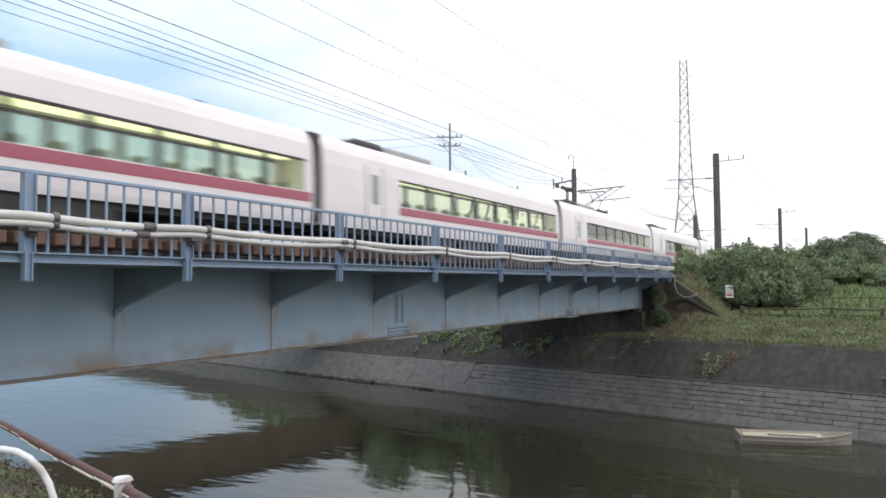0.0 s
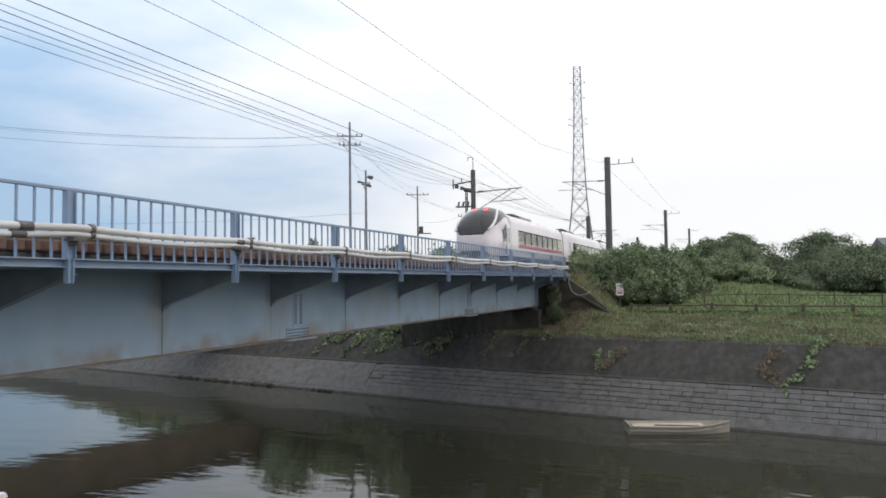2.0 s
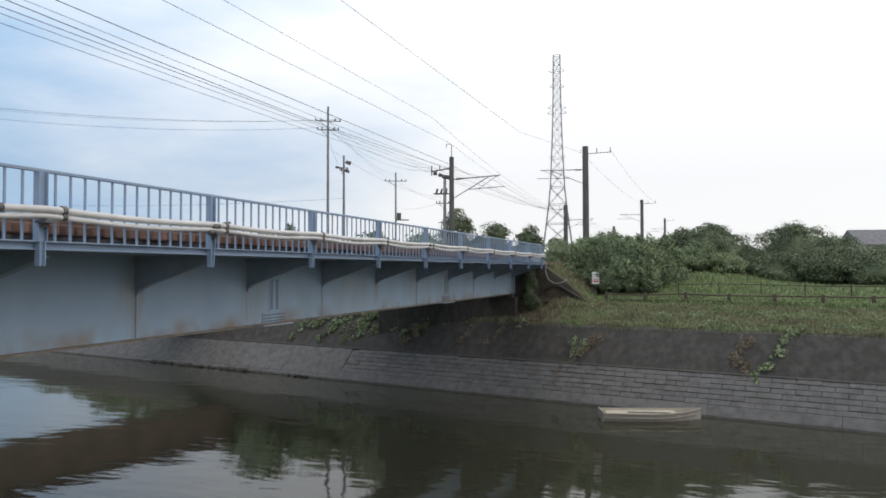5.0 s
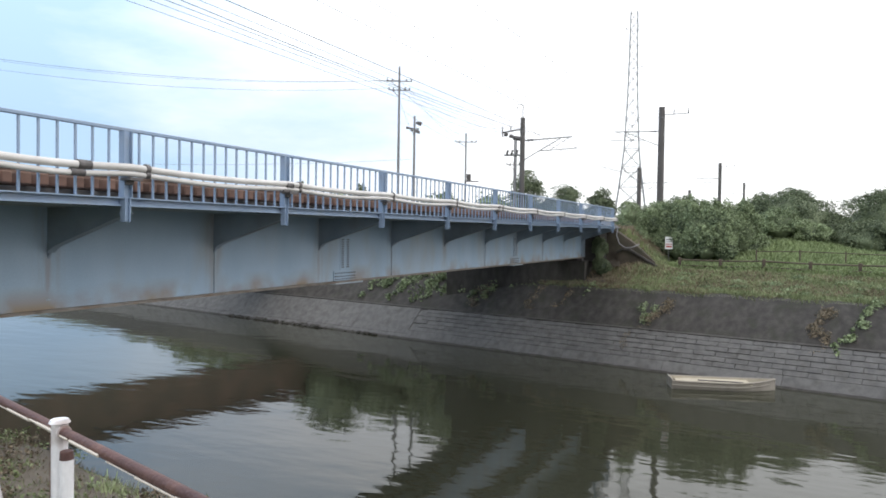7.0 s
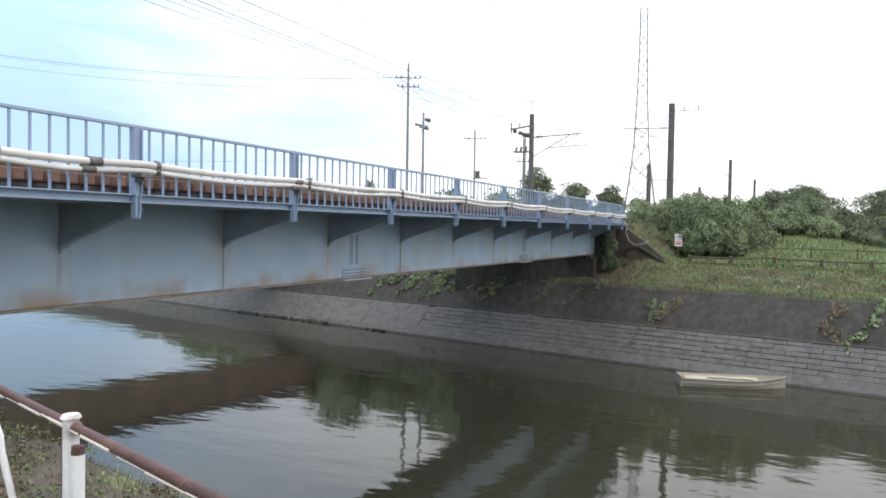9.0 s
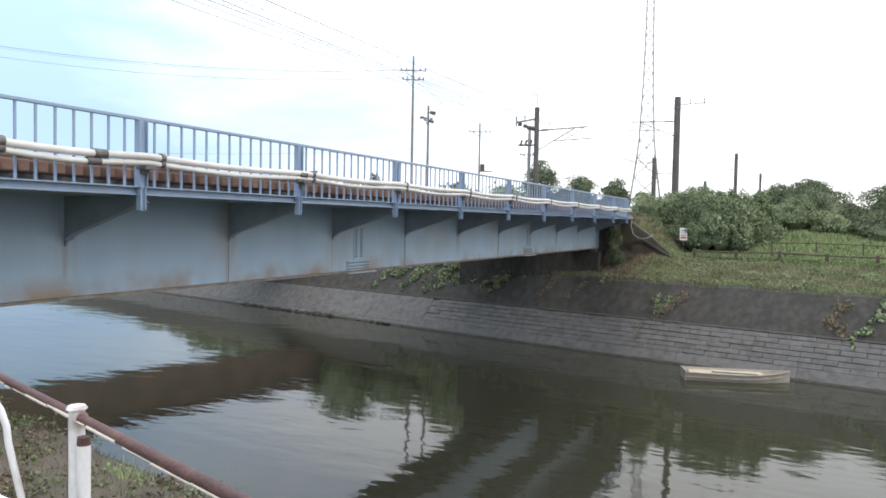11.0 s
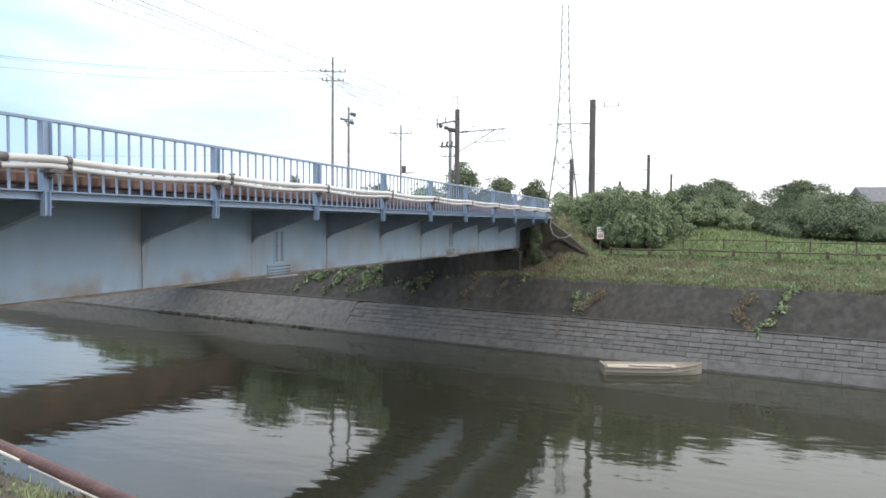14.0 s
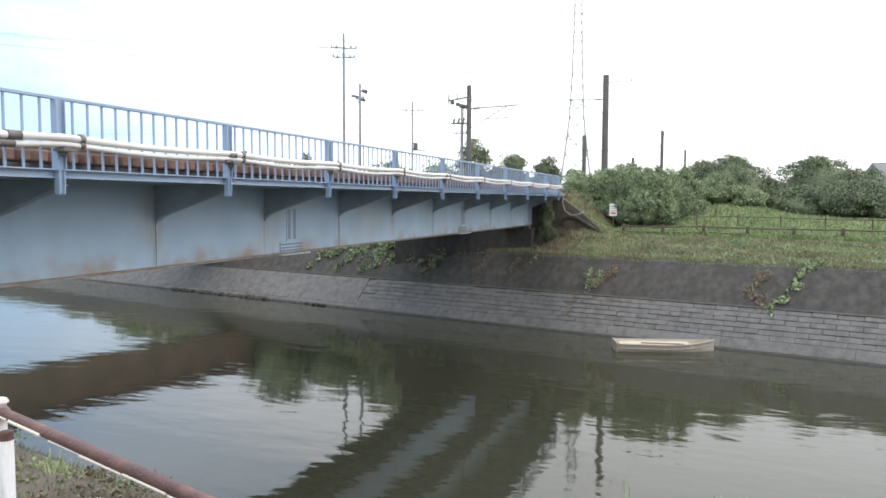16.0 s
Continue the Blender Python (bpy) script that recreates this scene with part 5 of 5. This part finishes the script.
    for k in range(26):
        u = -33.0 + 9.5 * (k + rnd.random()) / 26
        drop = rnd.uniform(0.9, 2.1) if u < -27 else rnd.uniform(0.4, 1.5)
        runs.append((u, 4.0 + rnd.uniform(-0.3, 0.5), u - 0.5 * drop + rnd.uniform(-0.2, 0.4), 4.0 - drop, rnd.uniform(0.22, 0.42)))
    strands(runs, 8500, 0.13, 31)
    strands([(-23.5, 4.4, -23.8, 3.3, 0.2), (-22.3, 4.2, -22.6, 3.5, 0.16), (-17.5, 4.0, -17.7, 3.3, 0.14)], 420, 0.11, 32)
    strands([(-14.2, 2.95, -13.9, 2.2, 0.3), (-13.6, 2.9, -13.8, 2.0, 0.26)], 260, 0.12, 33)
    strands([(-4.0, 3.96, -4.5, 2.7, 0.24), (-4.45, 2.8, -4.8, 2.1, 0.26), (-4.8, 2.2, -5.4, 1.75, 0.2), (-5.2, 1.8, -5.2, 1.45, 0.2)], 620, 0.14, 34)
    def dead(runs, count, leaf, seed):
        rnd = random.Random(seed)
        bl = []
        for u0, v0, u1, v1, r in runs:
            for k in range(9):
                f = k / 8
                v = v0 + (v1 - v0) * f
                w = r * rnd.uniform(0.5, 1.2)
                bl.append((*bank(u0 + (u1 - u0) * f + rnd.uniform(-1, 1) * r, v, float(np.interp(v, FAR_V, FAR_Z)) + 0.12), w, w, w * 0.7))
        root = thing("dead_creeper", "brown withered creeper on the stained bank slope", "creeper", FAR)
        part("foliage", leaf_cloud("foliage", bl, count, leaf, GRASS_DRY, seed, 0.9, 1.2), None, root)

    dead([(-13.2, 3.3, -13.5, 2.3, 0.35), (-13.6, 2.2, -14.6, 0.9, 0.25)], 1500, 0.07, 35)
    dead([(-6.1, 3.4, -6.4, 2.2, 0.38), (-5.6, 2.3, -6.0, 1.5, 0.22)], 1600, 0.07, 36)
    dead([(-20.4, 3.9, -20.9, 2.4, 0.3), (-18.6, 3.8, -18.9, 2.6, 0.25), (-24.0, 3.7, -24.5, 2.2, 0.4)], 1800, 0.07, 37)
    # low weeds in clumps over the shelf
    rnd = random.Random(38)
    lumps = []
    for _ in range(70):
        x, y, _z = bank(rnd.uniform(-15, 12), 4.3 + 3.4 * rnd.random() ** 1.3)
        w = rnd.uniform(0.12, 0.34)
        lumps.append((x, y, shelf_z(x, y) + 0.04, w * 1.5, w, w * 0.55))
    me = leaf_cloud("bank_weeds", lumps, 9000, 0.075, LEAF, 39, 0.8, 1.0)
    ob = new("bank_weeds", me)
    ob.matrix_basis = FAR
    tagged(ob, "low green weeds in clumps on the bank shelf", "weeds", kind="stuff")
    # trees and hedges beyond the railway
    t = "dark green leafy tree beyond the railway"
    tree(t, -33.0, 97, -0.9, 9.6, 6.0, 41, 0.24, 8000)
    tree(t, -27.5, 97, -0.9, 7.6, 6.4, 42, 0.24, 8000)
    tree(t, -22.5, 97.4, -0.9, 7.0, 4.6, 43, 0.24, 6000)
    tree(t, -71.2, 96.6, -0.9, 8.6, 3.0, 44, 0.3, 3500)
    tree(t, -63.0, 102, -0.9, 8.4, 3.6, 45, 0.3, 3500)
    tree(t, -51.0, 108, -0.9, 7.0, 4.0, 49, 0.3, 3000)
    bush("hedge", "low green hedge beyond the railway", [(-44 + 3.2 * k, 100 + 0.7 * k, 1.6 + 0.5 * math.sin(k * 2.1), 2.2, 1.6, 2.2) for k in range(7)], 8000, 0.34, 46, LEAF_DARK, "hedge")
    bush("hedge", "far green woodland edge along the horizon", [(-150 + 14 * k, 300 + 20 * math.sin(k * 1.3), 3.0 + 1.5 * math.sin(k * 2.7), 9, 6, 4.0 + 1.4 * math.cos(k * 1.9)) for k in range(26)], 12000, 1.1, 47, LEAF_DARK, "woodland")


def blades(name, label, region, count, height, mat, seed, width=0.03, near=False):
    """Grass as many narrow three-cornered blades over a stretch of the ground."""
    rng = np.random.default_rng(seed)
    pts = [region(rng) for _ in range(count)]
    c = np.array([(x, y, (ground_z if near else shelf_z)(x, y) - 0.02) for x, y in pts])
    a = rng.uniform(0, 2 * np.pi, count)
    side = np.stack([np.cos(a), np.sin(a), 0 * a], 1) * width * rng.uniform(0.6, 1.4, count)[:, None]
    tip = np.stack([rng.normal(0, 0.4, count), rng.normal(0, 0.4, count), np.ones(count)], 1) * (height * rng.uniform(0.4, 1.3, count))[:, None]
    v = np.stack([c - side, c + side, c + tip], 1).reshape(-1, 3)
    me = bpy.data.meshes.new(name)
    me.from_pydata(v.tolist(), [], np.arange(3 * count).reshape(-1, 3).tolist())
    me.materials.append(mat)
    ob = new(name, me)
    if not near:
        ob.matrix_basis = FAR
    return tagged(ob, label, "grass", kind="stuff")


def grass():
    def berm(rng):
        return bank(rng.uniform(-16.5, 18), 4.1 + 6.0 * rng.random() ** 1.1)[:2]

    def patchy(rng):
        while True:
            u, v = rng.uniform(-18, 18), 3.95 + 4.2 * rng.random() ** 1.5
            if noise.noise((u * 0.45, v * 0.8, 4)) > rng.uniform(-0.35, 0.25):
                return bank(u, v)[:2]

    blades("bank_grass", "short mown grass and weeds on the bank shelf", berm, 60000, 0.15, BERM_BLADE, 51, 0.03)
    blades("dry_grass", "dry brown cut grass on the bank shelf", patchy, 34000, 0.15, GRASS_DRY, 52, 0.03)
    blades("dry_grass", "dry weeds on the soil slope under the bridge", lambda r: bank(r.uniform(-32, -16), 4.0 + 12 * r.random() ** 1.5)[:2], 26000, 0.22, GRASS_DRY, 57, 0.03)
    blades("bank_grass", "green weeds along the edge of the stained slope", lambda r: bank(r.uniform(-24, 18), 3.7 + 0.7 * r.random())[:2], 9000, 0.22, BERM_BLADE, 58, 0.03)
    blades("field_grass", "tall light green grass on the field", lambda r: (lambda u, v: bank(u, v)[:2])(r.uniform(-15, 12), 8.6 + 18 * r.random() ** 1.4), 90000, 0.26, GRASS_BLADE, 53, 0.06)
    blades("near_grass", "weeds and dry grass along the near bank edge", lambda r: uv(r.uniform(-11, 1.0), -43.43 - 2.6 * r.random())[:2], 24000, 0.07, LITTER, 54, 0.006, True)
    blades("near_grass", "weeds and dry grass along the near bank edge", lambda r: uv(r.uniform(-11, 1.0), -43.43 - 2.6 * r.random())[:2], 9000, 0.08, NEAR_GREEN, 55, 0.006, True)
    blades("near_tuft", "green grass tuft on the near bank edge", lambda r: (lambda a: (a[0] + r.normal(0, 0.09), a[1] + r.normal(0, 0.09)))((-4.2, 3.55)), 150, 0.12, BERM_BLADE, 56, 0.007, True)


bushes(), grass()


def near_litter():
    """Fallen leaves, low weeds and clods on the near bank's edge."""
    rnd = random.Random(71)
    for name, label, mat, n, size, count, lo, hi, seed in (
            ("leaf_litter", "brown leaf litter on the near bank edge", LITTER, 420, 0.03, 30000, 0.05, 0.16, 72),
            ("low_weeds", "low green weeds on the near bank edge", NEAR_GREEN, 150, 0.028, 9000, 0.05, 0.17, 73)):
        lumps = []
        while len(lumps) < n:
            x, y, _ = uv(rnd.uniform(-11, 2.5), rnd.uniform(-46.4, -43.5))
            if name == "leaf_litter" or noise.noise((x * 0.9, y * 0.9, 8)) > 0.0:
                w = rnd.uniform(lo, hi)
                lumps.append((x, y, ground_z(x, y) + 0.02, w * 1.5, w * 1.5, w * 0.35))
        tagged(new(name, leaf_cloud(name, lumps, count, size, mat, seed, 0.9, 1.0)), label, "ground litter", kind="stuff")


near_litter()


# ---- small things of the far bank ----
def boat():
    root = thing("rowing_boat", "old bleached wooden rowing boat moored at the bank wall", "boat")
    L, n = 4.25, 16

    def ring(f, inset):
        y = -L / 2 + L * f
        w = 0.62 * (1 - max(0.0, (f - 0.45) / 0.55) ** 2.4) + 0.02
        w *= 0.92 + 0.08 * min(1, f * 4)
        w -= inset
        w = max(w, 0.01)
        sheer = 0.33 + 0.16 * max(0, f - 0.5) ** 2 * 4 + 0.04 * (1 - f)
        keel = -0.12 + inset + 0.3 * max(0, f - 0.75) ** 2 * 6
        return [(-w, y, sheer), (-w * 0.92, y, 0.1), (-w * 0.75, y, keel), (w * 0.75, y, keel), (w * 0.92, y, 0.1), (w, y, sheer)]

    def hull(inset, y_in):
        bm = bmesh.new()
        rs = loft(bm, [ring(y_in + (1 - 2 * y_in) * k / n, inset) for k in range(n + 1)])
        bm.faces.new(rs[0]), bm.faces.new(rs[-1][::-1])
        bmesh.ops.recalc_face_normals(bm, faces=bm.faces)
        return bm

    part("hull", hull(0.0, 0.0), BOAT, root)
    part("lining", hull(0.05, 0.012), BOAT_IN, root)
    for s in (0, 5):
        pts = [ring(k / n, -0.01)[s] for k in range(n + 1)]
        part("gunwale", tube(bmesh.new(), pts, 0.035, 6), BOAT, root)
        pts = [(p[0] * 1.0, p[1], p[2] - 0.17) for p in pts[:-1]]
        part("rubbing_strake", tube(bmesh.new(), pts, 0.022, 6), BOAT, root)
    for f, w in ((0.1, 0.55), (0.72, 0.5)):
        y = -L / 2 + L * f
        part("thwart", boxm(-w, w, y - 0.16, y + 0.16, 0.25, 0.29, 0.008), BOAT_IN, root)
    part("sheet", boxm(-0.5, 0.5, -1.7, 1.1, 0.27, 0.31, 0.02), BOAT_IN, root, "pale cover sheet in the boat")
    part("stern_board", boxm(-0.56, 0.56, -L / 2 - 0.02, -L / 2 + 0.04, -0.05, 0.44, 0.01), BOAT, root)
    root.matrix_basis = FAR @ pose(-2.3, 32.55, -6.43, 0, 0, -72)
    part("rod", rodm((0.1, -1.0, 0.35), (0.25, 0.8, 0.34), 0.025), CLAMP, root)


def fence():
    """Low brown two-rail fence along the path on the bank."""
    root = thing("path_fence", "low brown imitation-wood fence along the bank path", "fence", FAR)
    post = mesh_of("post", boxm(-0.085, 0.085, -0.085, 0.085, -0.3, 0.8, 0.02), WOOD_FENCE)
    pts = []
    for k in range(13):
        x = -5.54 + 2.24 * k
        y = 42.75 - 0.16 * x + 0.004 * (x - 2) ** 2
        pts.append((x, y, shelf_z(x, y) - 0.2))
    for p in pts:
        part("post", post, None, root).location = p
    for a, b in zip(pts, pts[1:]):
        for dz in (0.36, 0.68):
            part("rail", rodm((a[0], a[1], a[2] + dz), (b[0], b[1], b[2] + dz), 0.04), WOOD_FENCE, root)


def far_fence():
    root = thing("field_fence", "thin grey fence on the far side of the path", "fence", FAR)
    pts = [(-1.5 + 2.2 * k, 44.6 - 0.15 * k, shelf_z(-1.5 + 2.2 * k, 44.6 - 0.15 * k)) for k in range(9)]
    for p in pts:
        part("post", rodm((p[0], p[1], p[2] - 0.2), (p[0], p[1], p[2] + 0.8), 0.04), WOOD_FENCE, root)
    for a, b in zip(pts, pts[1:]):
        part("rail", rodm((a[0], a[1], a[2] + 0.7), (b[0], b[1], b[2] + 0.7), 0.025), WOOD_FENCE, root)


def sign():
    root = thing("warning_sign", "white warning sign with red print on a post", "sign", FAR @ pose(-6.45, 45.9, shelf_z(-6.45, 45.9), 0, 0, 6))
    part("post", rodm((0, 0, -0.3), (0, 0, 1.5), 0.025), GALV, root)
    part("board", boxm(-0.22, 0.22, -0.05, -0.03, 0.75, 1.5, 0.006), SIGN_WHITE, root)
    for z, h, m in ((0.86, 0.11, SIGN_RED), (1.03, 0.05, SIGN_RED), (1.18, 0.04, SIGN_GREY), (1.3, 0.08, SIGN_GREY)):
        part("print_bar", boxm(-0.16, 0.16, -0.056, -0.052, z, z + h), m, root)


def hanging_hose():
    pts = [(-11.9, 57.2, 0.6), (-11.95, 57.0, -0.1), (-11.7, 56.9, -0.75), (-11.2, 56.8, -1.05), (-10.7, 56.9, -1.0), (-10.2, 57.0, -0.75)]
    ob = new("hose", mesh_of("hose", tube(bmesh.new(), pts, 0.045, 8), POLE, True))
    tagged(ob, "grey hose hanging from the bridge end", "hose")


def house(x, y, w, d, h, turn, label):
    root = thing("house", label, "house", pose(x, y, -0.9, 0, 0, turn), "houses behind the trees")
    part("wall", boxm(-w / 2, w / 2, -d / 2, d / 2, -0.5, h), HOUSE_WALL, root)
    bm = bmesh.new()
    a = [bm.verts.new(p) for p in ((-w / 2 - 0.5, -d / 2 - 0.5, h), (-w / 2 - 0.5, d / 2 + 0.5, h), (-w / 2 - 0.5, 0, h + d * 0.3))]
    b = [bm.verts.new(p) for p in ((w / 2 + 0.5, -d / 2 - 0.5, h), (w / 2 + 0.5, d / 2 + 0.5, h), (w / 2 + 0.5, 0, h + d * 0.3))]
    bm.faces.new(a), bm.faces.new(b[::-1])
    for i in range(3):
        bm.faces.new((a[i], b[i], b[(i + 1) % 3], a[(i + 1) % 3]))
    bmesh.ops.recalc_face_normals(bm, faces=bm.faces)
    part("roof", bm, TILE_ROOF, root)
    for s in (-0.28, 0.28):
        part("window", boxm(s * w - 0.8, s * w + 0.8, -d / 2 - 0.03, -d / 2, 1.0, 2.2), BLACK_GLASS, root)


boat(), fence(), far_fence(), sign(), hanging_hose()
house(26.0, 128, 10, 8, 4.6, 12, "pale house with dark tiled roof behind trees")


# ---- the near bank: rusty pipe rail and bent white barrier ----
def near_rail():
    root = thing("bank_guard_rail", "rusty brown pipe guard rail on white chipped posts", "guard rail")
    zr = -0.744
    a, b = Vector((-7.44, 3.33, zr)), Vector((3.1, 0.12, zr))
    d = (b - a).normalized()
    part("top_pipe", tube(bmesh.new(), [a + (b - a) * k / 12 for k in range(13)], 0.0185, 14), RUSTY_PIPE, root, "rusted top pipe with flaking paint", smooth=True)
    # paint left along the pipe's underside, in ragged strips
    rnd = random.Random(8)
    s = 0.2
    bm = bmesh.new()
    side = Vector((d.y, -d.x, 0))
    while s < (b - a).length - 0.3:
        ln = rnd.uniform(0.02, 0.25)
        w = rnd.uniform(0.0015, 0.0045) * (1.6 if s < 5.6 else 1.0)
        up = rnd.uniform(-0.004, 0.014 if s < 5.6 else 0.0)
        p, q = a + d * s, a + d * (s + ln)
        off = side * 0.0175 + Vector((0, 0, -0.012 + up))
        rod(bm, p + off, q + off, w, w * rnd.uniform(0.5, 1.2), 6)
        s += ln + rnd.uniform(0.0, 0.012 if s > 5.6 else 0.06)
    tagged(part("paint_flake", bm, FLAKE, root, "cream paint flakes"), kind="stuff")
    p0 = Vector((-2.37, 1.785, 0))
    g = -1.75
    for k in (-2, -1, 0, 1, 2):
        p = p0 + d * 2.0 * k
        post = part("post", rodm((p.x, p.y, g - 0.3), (p.x, p.y, zr + 0.03), 0.0285, None, 18), WHITE_PAINT, root, "white chipped post", smooth=False)
        part("cap", rodm((p.x, p.y, zr + 0.03), (p.x, p.y, zr + 0.042), 0.037, 0.03, 18), WHITE_PAINT, post)
        part("rust_streak", boxm(-0.0335, -0.012, -0.022, 0.022, g, zr - 0.02), RUSTY_PIPE, post).matrix_basis = pose(p.x, p.y, 0, 0, 0, -17)
        q = p + d * 0.066
        stay = part("stay", rodm((q.x, q.y, g - 0.2), (q.x, q.y, zr - 0.09), 0.0235, None, 16), WHITE_PAINT, root)
        part("stay_cap", rodm((q.x, q.y, zr - 0.09), (q.x, q.y, zr - 0.06), 0.024, 0.022, 16), RUSTY_PIPE, stay)
        part("collar", rodm(p + Vector((0, 0, zr)) + d * 0.03, p + Vector((0, 0, zr)) + d * 0.042, 0.027, None, 14), WHITE_PAINT, root)


def pipe_hoop(x, y, top, width, turn):
    """A bent pipe hoop of white chipped paint with a low brace, standing in the bank's soil."""
    root = thing("pipe_hoop", "bent white pipe hoop with chipped paint before the guard rail", "barrier", pose(x, y, 0, 0, 0, turn), "pipe hoops")
    low = -1.95
    pts = [(-width, 0, low), (-width, 0, top - 0.28)]
    pts += [(-width * math.cos(math.pi * k / 12) * (1.0 if k != 6 else 1.0), 0, top - 0.24 + 0.24 * math.sin(math.pi * k / 12)) for k in range(13)]
    pts += [(width + 0.06, 0, top - 0.5), (width + 0.13, 0, low)]
    part("hoop", tube(bmesh.new(), pts, 0.012, 12), WHITE_PAINT, root, smooth=True)
    part("brace", rodm((-width, 0, top - 0.28), (width + 0.07, 0, top - 0.48), 0.013, None, 12), WHITE_PAINT, root)


near_rail()
pipe_hoop(-2.68, 1.52, -0.58, 0.2, 28)
pipe_hoop(-1.78, 1.60, -0.91, 0.22, 45)


def weed(x, y, z, h, seed):
    """A leafy weed: thin stems with pairs of leaves."""
    root = thing("weed", "tall green weed on the near bank edge", "weed", pose(x, y, z), "weeds on the near bank")
    rnd = random.Random(seed)
    bm = bmesh.new()
    for k in range(4):
        tip = Vector((rnd.uniform(-0.12, 0.12), rnd.uniform(-0.1, 0.1), h * rnd.uniform(0.75, 1.0)))
        rod(bm, (0, 0, -0.1), tip, 0.006, 0.003, 5)
        for j in range(7):
            c = tip * (0.45 + 0.55 * j / 8)
            ang = rnd.uniform(0, 6.28)
            out = Vector((math.cos(ang), math.sin(ang), rnd.uniform(0.1, 0.7))).normalized()
            sd = out.cross(Vector((0, 0, 1))).normalized()
            ln = rnd.uniform(0.035, 0.065)
            lf = bmesh.new()
            vs = [lf.verts.new(v) for v in (c, c + out * ln * 0.5 + sd * ln * 0.3, c + out * ln, c + out * ln * 0.5 - sd * ln * 0.3)]
            lf.faces.new(vs)
            part("leaf", lf, GRASS_BLADE, root)
    part("stem", bm, GRASS_BLADE, root)


for wx, wy, top, ws in ((-0.32, 3.58, -1.37, 1), (-0.2, 3.62, -1.36, 4), (0.02, 3.6, -1.31, 2), (0.1, 3.56, -1.33, 5), (-4.3, 3.6, -1.72, 3)):
    gz = ground_z(wx, wy - 0.9) - 0.05
    weed(wx, wy, gz - 0.25, top - gz + 0.25, ws)


def motions():
    for ob, off in CARS:
        walk(ob, [(t, pose(TRACK_X, y + off, RAIL_TOP)) for t, y in TRAIN_ROWS])


motions()
